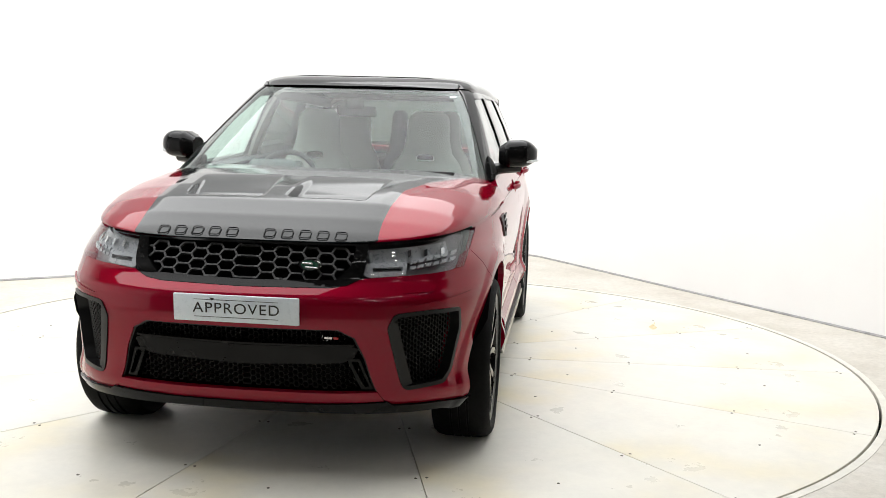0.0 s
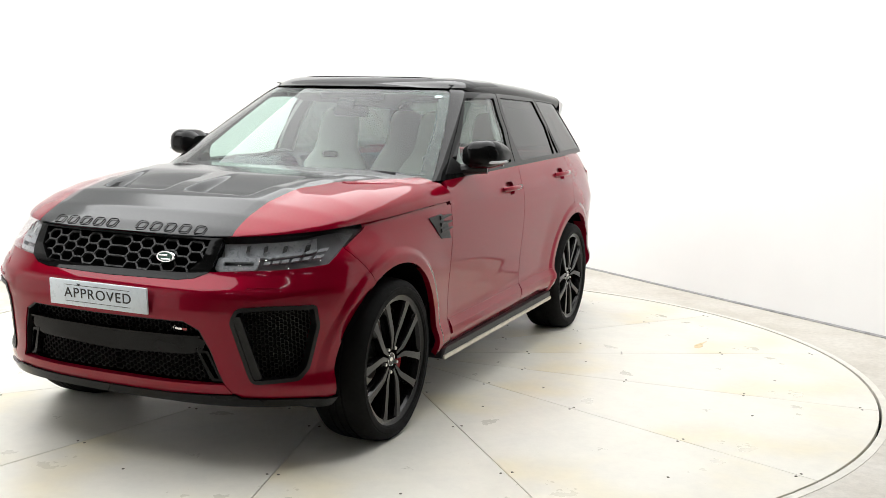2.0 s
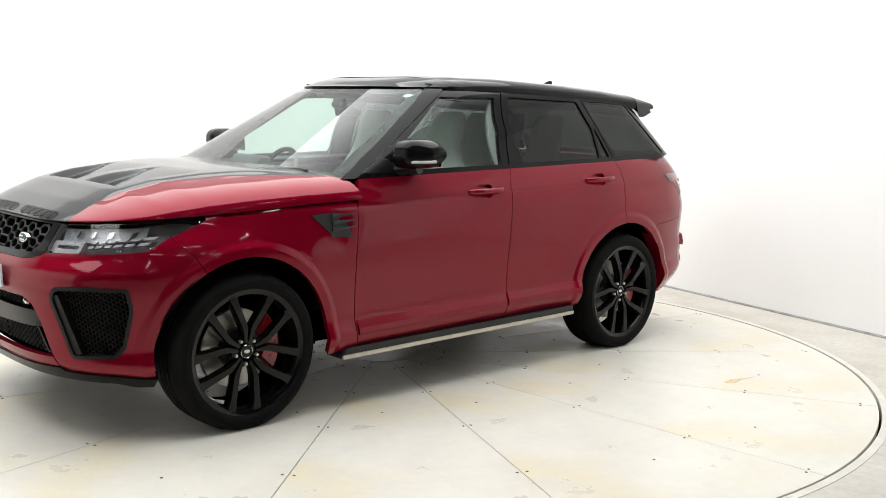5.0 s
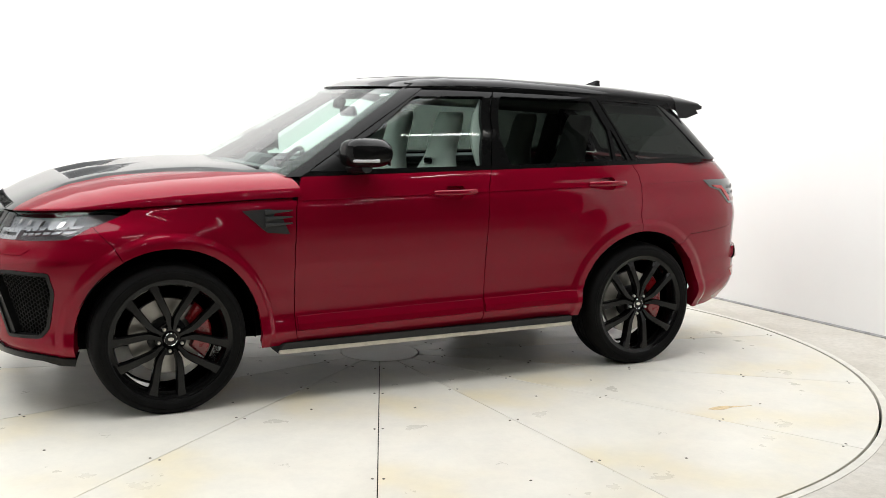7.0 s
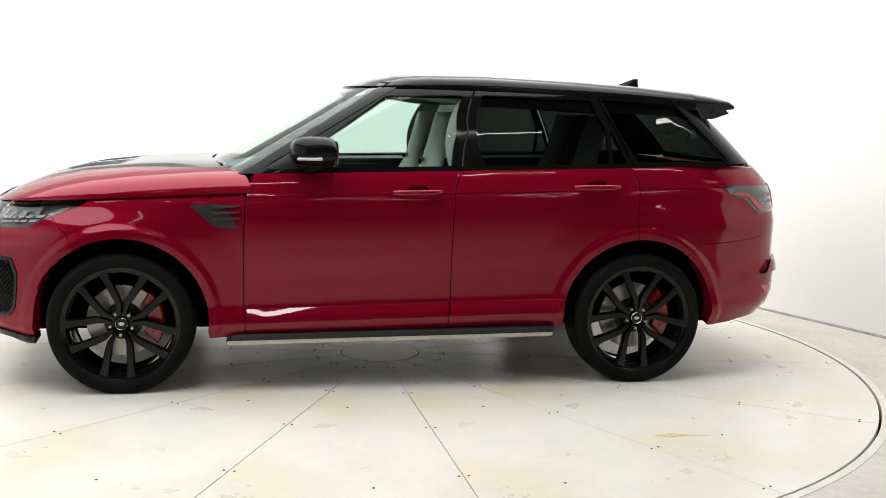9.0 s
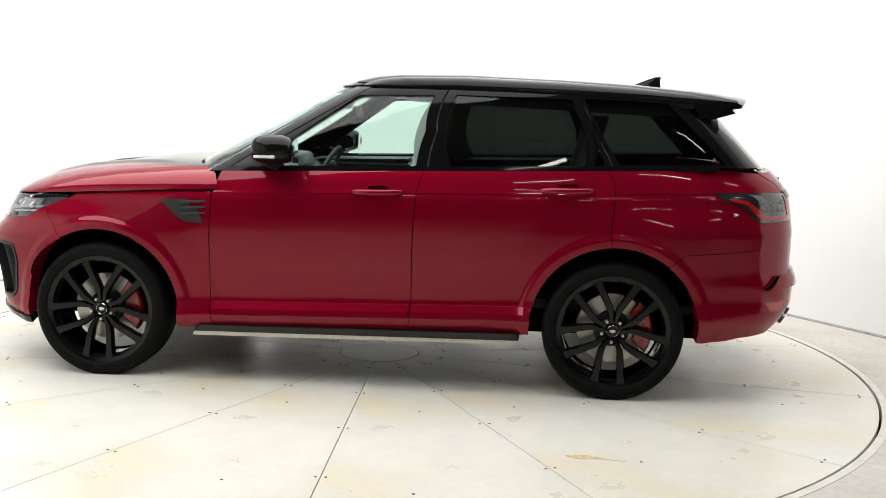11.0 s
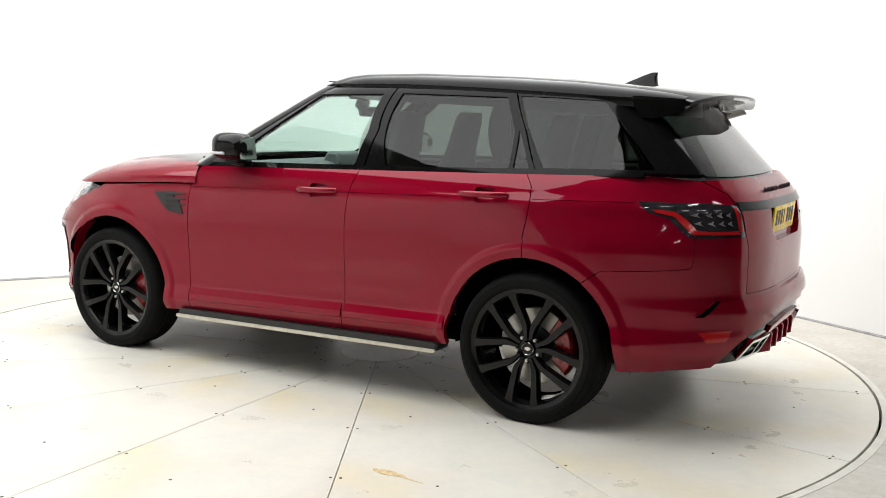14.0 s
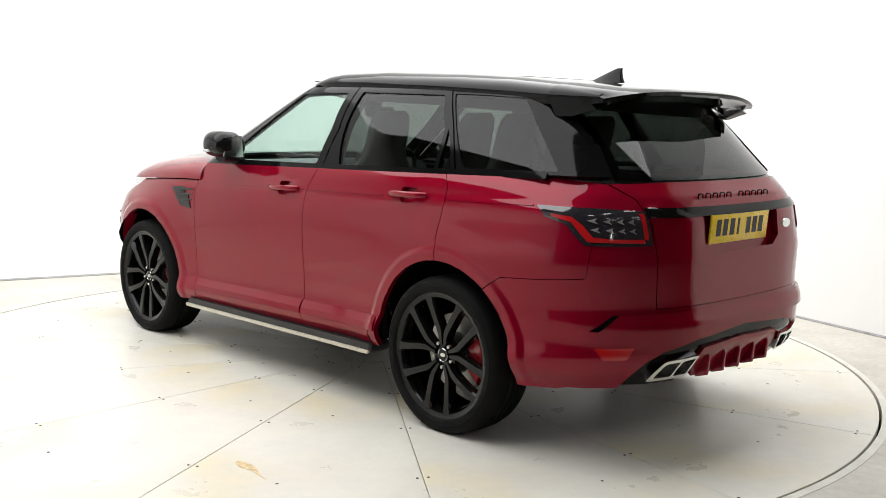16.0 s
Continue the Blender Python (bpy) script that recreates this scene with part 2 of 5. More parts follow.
def body_width(x, z):
    w = section(z - LEAN * (0.8 - np.clip(x, -2.3, 2.0)))
    w = w - 0.05 * ramp(z, 0.86, 1.03) * ramp(x, 1.0, 1.8) - 0.035 * ramp(z, 0.9, 1.1) * ramp(-x, 1.1, 1.9)
    for hx, hz in HUBS:
        rho = np.hypot(x - hx, z - hz)
        w = w + 0.013 * (1 - ramp(rho, 0.500, 0.545)) + 0.012 * (1 - ramp(rho, 0.50, 0.75))
    return w


nose = curve((0.15, 2.22), (0.28, 2.30), (0.36, 2.335), (0.5, 2.355), (0.62, 2.375), (0.70, 2.392), (0.79, 2.386), (0.835, 2.345), (0.86, 2.32), (0.92, 2.297), (1.0, 2.255), (1.04, 2.23), (1.3, 2.1))
tail = curve((0.15, -2.30), (0.3, -2.38), (0.42, -2.45), (0.52, -2.495), (0.65, -2.505), (0.71, -2.478), (0.75, -2.475), (0.93, -2.475), (1.12, -2.45), (1.2, -2.405), (1.28, -2.33))
BODY = Skin(nose, tail, body_width, 1.2, 1.2, 3.5, 4.0, 0.8)

glass_section = curve((1.1, 0.93), (1.19, 0.90), (1.24, 0.882), (1.45, 0.800), (1.60, 0.735), (1.66, 0.705), (1.70, 0.66), (1.76, 0.58))


def glass_width(x, z):
    return glass_section(z - 0.01 * (0.8 - x)) - 0.03 * ramp(-x, 0.8, 2.2)


GLASS = Skin(curve((1.1, 1.28), (1.2, 1.125), (1.69, 0.245), (1.8, 0.04)), curve((1.1, -2.40), (1.27, -2.31), (1.62, -1.99), (1.8, -1.83)), glass_width, 0.49, 0.42, 3.0, 3.0, 1.4)


class Cap:
    """A surface over the plan (x, y), such as the bonnet."""

    def __init__(self, height):
        self.height = height

    def point(self, x, y):
        x, y = np.asarray(x, float), np.asarray(y, float)
        return np.stack([x, y, self.height(x, y)], -1)

    def normal(self, x, y):
        h = 0.004
        n = np.cross(self.point(x + h, y) - self.point(x - h, y), self.point(x, y + h) - self.point(x, y - h))
        return n / np.linalg.norm(n, axis=-1, keepdims=True)


def inside(px, py, poly):
    res = np.zeros(len(px), bool)
    x0, y0 = poly[-1]
    for x1, y1 in poly:
        if y0 != y1:
            cross = ((y1 > py) != (y0 > py)) & (px < (x0 - x1) * (py - y1) / (y0 - y1) + x1)
            res ^= cross
        x0, y0 = x1, y1
    return res


def dense(poly, step):
    out = []
    for (x0, y0), (x1, y1) in zip(poly, poly[1:] + poly[:1]):
        k = max(1, int(math.hypot(x1 - x0, y1 - y0) / step))
        out += [(x0 + (x1 - x0) * i / k, y0 + (y1 - y0) * i / k) for i in range(k)]
    return out


def shrunk(poly, d):
    """The outline drawn in by d metres."""
    p = np.array(poly)
    area = 0.5 * np.sum(p[:, 0] * np.roll(p[:, 1], -1) - np.roll(p[:, 0], -1) * p[:, 1])
    e = np.roll(p, -1, 0) - p
    e = e / np.maximum(np.linalg.norm(e, axis=1, keepdims=True), 1e-9)
    n = np.stack([-e[:, 1], e[:, 0]], 1) * np.sign(area)
    m = n + np.roll(n, 1, 0)
    m = m / np.maximum((m * m).sum(1, keepdims=True) / 2, 0.5)
    return [tuple(v) for v in p + m * d]


def rounded(poly, r=0.03, k=4):
    """The outline with its corners rounded."""
    out = []
    n = len(poly)
    for i in range(n):
        a, b, c = Vector(poly[i - 1]), Vector(poly[i]), Vector(poly[(i + 1) % n])
        ra, rc = min(r, (a - b).length * 0.45), min(r, (c - b).length * 0.45)
        p, q = b + (a - b).normalized() * ra, b + (c - b).normalized() * rc
        for j in range(k + 1):
            s = j / k
            out.append(tuple((1 - s) ** 2 * p + 2 * s * (1 - s) * b + s * s * q))
    return out


from mathutils.geometry import delaunay_2d_cdt


FLARE = np.array([BODY.side(hx + r * math.cos(a), hz + r * math.sin(a)) for hx, hz in HUBS for r in (0.478, 0.494, 0.504, 0.514, 0.524, 0.534, 0.546, 0.565, 0.585) for a in np.linspace(-0.2, 3.34, 110)]).T


def panel(surf, outline, holes=(), step=0.04, thick=0.02, off=0.0, inset=0.0022, sides="L", gap=True):
    """A sheet-metal panel: a region of a surface with turned-in edges. sides: L, R or LR (one mesh across the middle)."""
    outer = dense(shrunk(outline, inset) if inset else list(outline), step * 0.6)
    inner = [dense(list(h), step * 0.6) for h in holes]
    loops = [outer] + inner
    pts, edges = [], []
    for lp in loops:
        k = len(pts)
        pts += lp
        edges += [(k + i, k + (i + 1) % len(lp)) for i in range(len(lp))]
    arr = np.array(pts)
    lo, hi = arr.min(0), arr.max(0)
    gx, gy = np.meshgrid(np.arange(lo[0] + step / 2, hi[0], step), np.arange(lo[1] + step / 2, hi[1], step))
    gx, gy = gx.ravel(), gy.ravel()
    keep = inside(gx, gy, outer)
    for h in inner:
        keep &= ~inside(gx, gy, h)
    gx, gy = gx[keep], gy[keep]
    if surf is BODY and step < 0.026:
        for hx, hz in HUBS:
            px = surf.point(gx, gy)[:, 0] if len(gx) else gx
            rho = np.hypot(px - hx, gy - hz)
            far = (rho > 0.60) | (rho < 0.47)
            gx, gy = gx[far], gy[far]
        ru, rz = FLARE
        ok = inside(ru, rz, outer)
        for h in inner:
            ok &= ~inside(ru, rz, h)
        ru, rz = ru[ok], rz[ok]
        if len(ru):
            clear = np.min((ru[:, None] - arr[None, :, 0]) ** 2 + (rz[:, None] - arr[None, :, 1]) ** 2, 1) > 0.005**2
            pts = pts + list(zip(ru[clear], rz[clear]))
    if len(gx):
        near = np.min((gx[:, None] - arr[None, :, 0]) ** 2 + (gy[:, None] - arr[None, :, 1]) ** 2, 1) > (0.35 * step) ** 2
        pts = pts + list(zip(gx[near], gy[near]))
    res = delaunay_2d_cdt([Vector((float(a), float(b))) for a, b in pts], edges, [], 0, 1e-6)
    uv = np.array([tuple(v) for v in res[0]])
    tris = np.array([f for f in res[2] if len(f) == 3])
    cen = uv[tris].mean(1)
    ok = inside(cen[:, 0], cen[:, 1], outer)
    for h in inner:
        ok &= ~inside(cen[:, 0], cen[:, 1], h)
    tris = tris[ok]
    nor = surf.normal(uv[:, 0], uv[:, 1])
    pos = surf.point(uv[:, 0], uv[:, 1]) + nor * off
    a, b, c = pos[tris[:, 0]], pos[tris[:, 1]], pos[tris[:, 2]]
    bad = (np.cross(b - a, c - a) * nor[tris[:, 0]]).sum(1) < 0
    tris[bad] = tris[bad][:, ::-1]
    count = {}
    for t in tris:
        for i in range(3):
            e = (t[i], t[(i + 1) % 3])
            count[e] = count.get(e, 0) + 1
    rim = [e for e in count if (e[1], e[0]) not in count]
    verts, norms, faces = list(pos), list(nor), [tuple(t) for t in tris]
    if thick:
        for i, j in rim:
            if "LR" == sides and abs(pos[i][1]) < 1e-3 and abs(pos[j][1]) < 1e-3:
                continue
            k = len(verts)
            side = np.cross(pos[j] - pos[i], nor[i])
            side = side / (np.linalg.norm(side) or 1)
            verts += [pos[j], pos[i], pos[i] - nor[i] * thick, pos[j] - nor[j] * thick]
            norms += [side] * 4
            faces.append((k, k + 1, k + 2, k + 3))
    verts, norms = np.array(verts), np.array(norms)
    flipped = np.array([1.0, -1.0, 1.0])
    if sides == "L":
        return mesh_of(verts, faces, "panel", True, norms)
    mirror = [tuple(reversed(f)) for f in faces]
    if sides == "R":
        return mesh_of(verts * flipped, mirror, "panel", True, norms * flipped)
    k = len(verts)
    both = faces + [tuple(i + k for i in f) for f in mirror]
    return mesh_of(np.concatenate([verts, verts * flipped]), both, "panel", True, np.concatenate([norms, norms * flipped]))


def arc(hub, r, a0, a1, k=14):
    """Points (x, z) along a wheel arch, angles from the front, upwards, in degrees."""
    return [(hub[0] + r * math.cos(radians(a0 + (a1 - a0) * i / k)), hub[1] + r * math.sin(radians(a0 + (a1 - a0) * i / k))) for i in range(k + 1)]


# ---- the studio: a rectangular room turned by 25 degrees, open to a dim hall behind the camera ----
E1, E2 = Vector((0.893, 0.450, 0)), Vector((0.450, -0.893, 0))
CORNER = Vector((1.514, 4.874, 0))
HEIGHT, DEPTH, BREADTH, WALL_TOP = 4.7, 7.4, 10.2, 3.1


def room(a, b, z=0.0):
    """A place in the room: a metres from the corner along the back wall, b along the side wall."""
    p = CORNER - E1 * a + E2 * b
    return Vector((p.x, p.y, z))


def wall_piece(name, a0, b0, a1, b1, z0, z1, material, label):
    """A wall 0.15 m thick between two places of the room."""
    p, q = room(a0, b0), room(a1, b1)
    d = (q - p).normalized()
    n = Vector((d.y, -d.x, 0))
    if n.dot(room(BREADTH / 2, DEPTH / 2) - p) > 0:
        n = -n
    ring = [p, q, q + n * 0.15, p + n * 0.15]
    return tagged(part(name, solid(prism([(v.x, v.y) for v in ring], z0, z1, axis=2), smooth=False), material), label, "wall", kind="structure")


def cove(z0, z1):
    """The back and side walls in one sheet, with a rounded upright corner."""
    line = [room(BREADTH, 0)]
    r = 0.55
    for i in range(13):
        t = radians(90 * i / 12)
        line.append(room(r - r * math.sin(t), r - r * math.cos(t)))
    line.append(room(0, DEPTH))
    verts, faces = [], []
    back = []
    for i, p in enumerate(line):
        d = (line[min(i + 1, len(line) - 1)] - line[max(i - 1, 0)]).normalized()
        back.append(p + Vector((-d.y, d.x, 0)) * 0.15)
    for z in (z0, z1):
        verts += [(p.x, p.y, z) for p in line] + [(p.x, p.y, z) for p in back]
    n = len(line)
    for i in range(n - 1):
        faces.append((i, i + 1, 2 * n + i + 1, 2 * n + i))
        faces.append((n + i + 1, n + i, 3 * n + i, 3 * n + i + 1))
        faces.append((2 * n + i, 2 * n + i + 1, 3 * n + i + 1, 3 * n + i))
    return line, solid((verts, faces), angle=40)


cove_line, cove_mesh = cove(0.0, WALL_TOP)
# added out of view: a grey band that dims what bonnet and glass reflect
tagged(part("reflection_band", cove(WALL_TOP + 0.004, HEIGHT)[1], UPPER), "unseen grey band added above the white wall to dim reflections", "wall", kind="structure")
tagged(part("wall_back", cove_mesh, WALL), "white painted studio wall with a rounded corner", "wall", kind="structure")
skirt = tube([(p.x, p.y, 0.006) for p in cove_line], 0.012, 6)
tagged(part("baseboard", solid(skirt), plain("grey_sealant", grey(0.35), 0.6)), "thin grey sealant joint along the wall's foot", "trim", kind="structure")
wall_piece("wall_left", BREADTH, -0.2, BREADTH, 6.5, 0.0, WALL_TOP, WALL, "plain white studio wall")
wall_piece("reflection_band", BREADTH, -0.2, BREADTH, 6.5, WALL_TOP + 0.004, HEIGHT, UPPER, "unseen grey band added above the white wall to dim reflections")
wall_piece("wall_front", -0.2, DEPTH, 0.9, DEPTH, 0.0, WALL_TOP, WALL, "white wall beside the wide opening")
wall_piece("wall_hall", BREADTH, 6.5, BREADTH, DEPTH, 0.0, HEIGHT, HALL, "dark wall beside the wide opening")
ceil_ring = [room(-0.3, -0.3), room(BREADTH + 0.3, -0.3), room(BREADTH + 0.3, DEPTH), room(-0.3, DEPTH)]
tagged(part("ceiling", solid(prism([(v.x, v.y) for v in ceil_ring], HEIGHT, HEIGHT + 0.15, axis=2), smooth=False), CEILING), "dark studio ceiling above the luminous sheet", "ceiling", kind="structure")
# the dim hall behind the opening
wall_piece("wall_hall", -6, DEPTH + 11, BREADTH + 6, DEPTH + 11, 0.0, 6.0, HALL, "dark far wall of the hall")
wall_piece("wall_hall", -6, DEPTH + 0.2, -6, DEPTH + 11, 0.0, 6.0, HALL, "dark end wall of the hall")
wall_piece("wall_hall", BREADTH + 6, DEPTH + 0.2, BREADTH + 6, DEPTH + 11, 0.0, 6.0, HALL, "dark end wall of the hall")
wall_piece("wall_hall", -6, DEPTH + 0.2, 0.0, DEPTH + 0.2, 0.0, 6.0, HALL, "dark front wall of the hall")
wall_piece("wall_hall", BREADTH, DEPTH + 0.2, BREADTH + 6, DEPTH + 0.2, 0.0, 6.0, HALL, "dark front wall of the hall")
hall_ring = [room(-6.2, DEPTH + 0.004), room(BREADTH + 6.2, DEPTH + 0.004), room(BREADTH + 6.2, DEPTH + 11.2), room(-6.2, DEPTH + 11.2)]
tagged(part("ceiling_hall", solid(prism([(v.x, v.y) for v in hall_ring], 6.0, 6.1, axis=2), smooth=False), HALL), "dark hall ceiling", "ceiling", kind="structure")


def hall_lamp(a, b):
    ob = new("tube_light")
    ob.matrix_world = pose(*room(a, b, 5.968), 0, 0, 25)
    tagged(ob, "slim white tube light hung in the dark hall", "ceiling light", "lights of the hall")
    part("housing", solid(rbox((1.3, 0.12, 0.06), 0.01)), SATIN, ob)
    part("tube", solid(rbox((1.24, 0.07, 0.03), 0.01, at=(0, 0, -0.045))), TUBE, ob)
    return ob


for i in range(4):
    for j in range(3):
        hall_lamp(0.5 + 3.0 * i, DEPTH + 2.2 + 3.2 * j)

# ---- floor with the round opening for the turntable ----
R_DECK = 2.991


def annulus(r0, r1, z0, z1, segs=160):
    prof = [(r0, z0), (r0, z1), (r1, z1), (r1, z0)]
    angs = [2 * math.pi * i / segs for i in range(segs)]
    return grid(lambda a, p: (p[0] * math.cos(a), p[0] * math.sin(a), p[1]), angs, prof, close_u=True)


def floor_sheet():
    segs = 160
    ring = [(3.045 * math.cos(2 * math.pi * i / segs), 3.045 * math.sin(2 * math.pi * i / segs)) for i in range(segs)]
    box = [(22 * max(-1, min(1, 1.4142 * math.cos(2 * math.pi * i / segs))), 24 * max(-1, min(1, 1.4142 * math.sin(2 * math.pi * i / segs))) - 4) for i in range(segs)]
    verts = [(x, y, 0) for x, y in ring] + [(x, y, 0) for x, y in box] + [(x, y, -0.2) for x, y in ring]
    faces = [(i, segs + i, segs + (i + 1) % segs, (i + 1) % segs) for i in range(segs)]
    faces += [(2 * segs + i, i, (i + 1) % segs, 2 * segs + (i + 1) % segs) for i in range(segs)]
    return mesh_of(verts, faces, "floor", False)


tagged(part("floor", floor_sheet(), CONCRETE), "worn pale concrete floor around the turntable", "floor", kind="structure")
tagged(part("turntable_surround", solid(annulus(3.004, 3.045, -0.08, 0.002)), RIM), "pale steel ring edging the turntable pit", "trim", kind="structure")
tagged(part("turntable_pit", solid(annulus(0.02, 3.2, -0.22, -0.12)), GAP), "dark pit beneath the turntable", "pit", kind="structure")

# ---- the turntable: fourteen painted steel sectors, a cap and bolts; it turns with the car ----
turntable = tagged(new("turntable"), "cream-painted round steel turntable of radial plates, stained and scuffed", "turntable")
SEAM0, SECTORS = 41.2, 14


def sector_mesh(r0, r1, w):
    half = math.pi / SECTORS
    outline = []
    for i in range(19):
        a = -half + 2 * half * i / 18
        outline.append((r1 * math.cos(a), r1 * math.sin(a)))
    for i in range(9):
        a = half - 2 * half * i / 8
        outline.append((r0 * math.cos(a), r0 * math.sin(a)))
    outline = shrunk(outline, w)
    top = shrunk(outline, 0.0012)
    n = len(outline)
    verts = [(x, y, 0.0) for x, y in top] + [(x, y, -0.0015) for x, y in outline] + [(x, y, -0.03) for x, y in outline]
    faces = [tuple(range(n))]
    for k in range(2):
        faces += [(k * n + (i + 1) % n, k * n + i, (k + 1) * n + i, (k + 1) * n + (i + 1) % n) for i in range(n)]
    return mesh_of(verts, faces, "sector", False)


sector = sector_mesh(0.252, R_DECK, 0.0022)
for k in range(SECTORS):
    part("deck_plate", sector, DECK, turntable, at=pose(0, 0, 0, 0, 0, SEAM0 + (k + 0.5) * 360 / SECTORS))
cap_outline = [(0.248 * math.cos(2 * math.pi * i / 64), 0.248 * math.sin(2 * math.pi * i / 64)) for i in range(64)]
part("centre_cap", solid(prism(cap_outline, -0.03, 0.001, axis=2)), DECK, turntable, "round cover plate")
part("pan", solid(annulus(0.01, 2.97, -0.06, -0.035)), GAP, turntable, "dark steel pan under the plates")
part("edge_band", solid(annulus(2.972, 2.990, -0.06, -0.034)), GAP, turntable, "dark rubber edge")
bolt_ring = [(0.0068 * math.cos(2 * math.pi * i / 10), 0.0068 * math.sin(2 * math.pi * i / 10)) for i in range(10)]
bolt_mesh = solid(prism(bolt_ring, -0.004, 0.0022, axis=2, bevel=0.001))
BOLT = plain("dull_bolt", (0.10, 0.085, 0.065), 0.5, metal=0.6, vary=0.4)
rng = random.Random(4)
for k in range(SECTORS):
    a = SEAM0 + k * 360 / SECTORS
    for r in (0.42, 0.97, 1.60, 2.28, 2.90):
        for s in (-0.023, 0.023):
            part("bolt", bolt_mesh, BOLT, turntable, at=pose(0, 0, 0, 0, 0, a) @ pose(r + rng.uniform(-0.006, 0.006), s + rng.uniform(-0.004, 0.004), 0))
    for r in (1.3, 2.5):
        part("bolt", bolt_mesh, BOLT, turntable, at=pose(0, 0, 0, 0, 0, a + rng.uniform(7, 18)) @ pose(r + rng.uniform(-0.12, 0.12), 0, 0))


def crescent():
    """The dried brown smear on one plate."""
    top, low = [], []
    for i in range(15):
        s = i / 14
        ang = radians(122.4 + 5.2 * s)
        r = 2.17 + 0.17 * s**1.3 + 0.008 * math.sin(9 * s)
        w = 0.036 * math.sin(math.pi * min(1, s * 1.1 + 0.05)) ** 0.8 * (1.15 - s) + 0.003
        top.append(((r + w) * math.cos(ang), (r + w) * math.sin(ang)))
        low.append(((r - w) * math.cos(ang), (r - w) * math.sin(ang)))
    return solid(prism(top + low[::-1], 0.0002, 0.0012, axis=2), smooth=False)


part("dried_smear", crescent(), RUST, turntable, "brown crescent of dried dirt")


# ---- the car ----
car = tagged(new("car"), "glossy red sport utility car with black roof and bonnet centre", "car")
CAR_AT = pose(0, -0.13, 0)
S, F, R_ = BODY.side, BODY.front, BODY.rear
GS, GF, GR = GLASS.side, GLASS.front, GLASS.rear


def body(name, data, material, label="", parent=None):
    """A part of the car; parts of parts keep their parent's frame."""
    return part(name, data, material, parent or car, label, None if parent else CAR_AT)


def both(name, make, material, label="", parent=None):
    """The same part on the left and on the right."""
    return [body(name, make("L"), material, label, parent), body(name, make("R"), material, label, parent)]


FRONT_HUB, REAR_HUB = HUBS
AR = 0.462
SHUT = curve((0.7, 1.085), (0.83, 1.08), (1.09, 1.07), (1.39, 1.052), (1.67, 1.037), (2.04, 1.022), (2.3, 1.002))


def belt(x):
    return 1.198 + 0.029 * (0.8 - x)


# front bumper
lamp_low = [F(0.487, 0.868), F(0.60, 0.876), F(0.72, 0.880), F(0.80, 0.884), S(2.05, 0.888), S(1.975, 0.894), S(1.90, 0.935)]
lamp_top = [S(1.69, 1.034), S(1.80, 1.030), S(1.924, 1.024), F(0.78, 1.017), F(0.65, 1.009), F(0.50, 1.002)]
intake = rounded([F(0.606, 0.672), F(0.634, 0.728), F(0.75, 0.735), F(0.872, 0.728), F(0.874, 0.64), F(0.838, 0.45), F(0.815, 0.405), F(0.667, 0.398)], 0.02)
mouth_half = [F(0.0, 0.662), F(0.41, 0.666), F(0.476, 0.63), F(0.515, 0.54), F(0.562, 0.392), F(0.30, 0.384), F(0.0, 0.382)]
bumper = [F(0, 0.826), F(0.36, 0.832), F(0.43, 0.842), F(0.470, 0.862)] + lamp_low + [S(1.86, 0.955), S(1.80, 0.885)]
bumper += [S(*p) for p in arc(FRONT_HUB, AR, 60.5, -5, 12)] + [S(1.955, 0.315), S(2.0, 0.312), F(0.80, 0.325), F(0.62, 0.335), F(0.60, 0.352), F(0.30, 0.340), F(0, 0.336)]
# the mouth runs to the middle, so the bumper is an upper and a lower band with a cheek
cheek = bumper[:-3] + [F(0.59, 0.352), F(0.562, 0.392)] + [F(0.515, 0.54), F(0.476, 0.63), F(0.41, 0.666), F(0, 0.662)]
front_bumper = body("front_bumper", panel(BODY, cheek, [intake], 0.022, 0.07, sides="LR", inset=0.0), RED)
chin = [F(0, 0.384), F(0.30, 0.386), F(0.560, 0.392), F(0.588, 0.352), F(0.30, 0.340), F(0, 0.336)]
body("chin", panel(BODY, chin, (), 0.03, 0.03, 0.003, sides="LR", inset=0.0), RED, "red lower bumper band")
lip = [F(0, 0.336), F(0.30, 0.340), F(0.60, 0.350), F(0.62, 0.336), F(0.80, 0.326), S(2.0, 0.312), S(1.945, 0.312), S(1.95, 0.272), S(2.02, 0.272), F(0.80, 0.292), F(0.62, 0.300), F(0.30, 0.302), F(0, 0.298)]
body("splitter", panel(BODY, lip, (), 0.03, 0.06, 0.012, sides="LR", inset=0.0), BLACK, "gloss black splitter lip")

# mouth: near-black sheet for the shade inside, gloss bar and mesh
body("mouth_shade", panel(BODY, [F(0, 0.70), F(0.44, 0.70), F(0.52, 0.66), F(0.62, 0.31), F(0, 0.30)], (), 0.05, 0.0, -0.085, sides="LR", inset=0), VOID)
body("mouth_bar", panel(BODY, [F(0, 0.575), F(0.455, 0.585), F(0.49, 0.575), F(0.47, 0.535), F(0.42, 0.512), F(0, 0.492)], (), 0.03, 0.06, -0.022, sides="LR", inset=0), BLACK, "gloss black cross bar")
body("mouth_strip", panel(BODY, [F(0, 0.590), F(0.47, 0.598), F(0.472, 0.590), F(0, 0.581)], (), 0.03, 0.03, -0.012, sides="LR", inset=0), BLACK, "thin gloss trim")
both("mouth_blade", lambda s: panel(BODY, [F(0.44, 0.535), F(0.495, 0.53), F(0.548, 0.40), F(0.50, 0.398)], [rounded([F(0.458, 0.52), F(0.487, 0.52), F(0.533, 0.41), F(0.512, 0.41)], 0.008)], 0.02, 0.05, -0.02, sides=s, inset=0), BLACK)
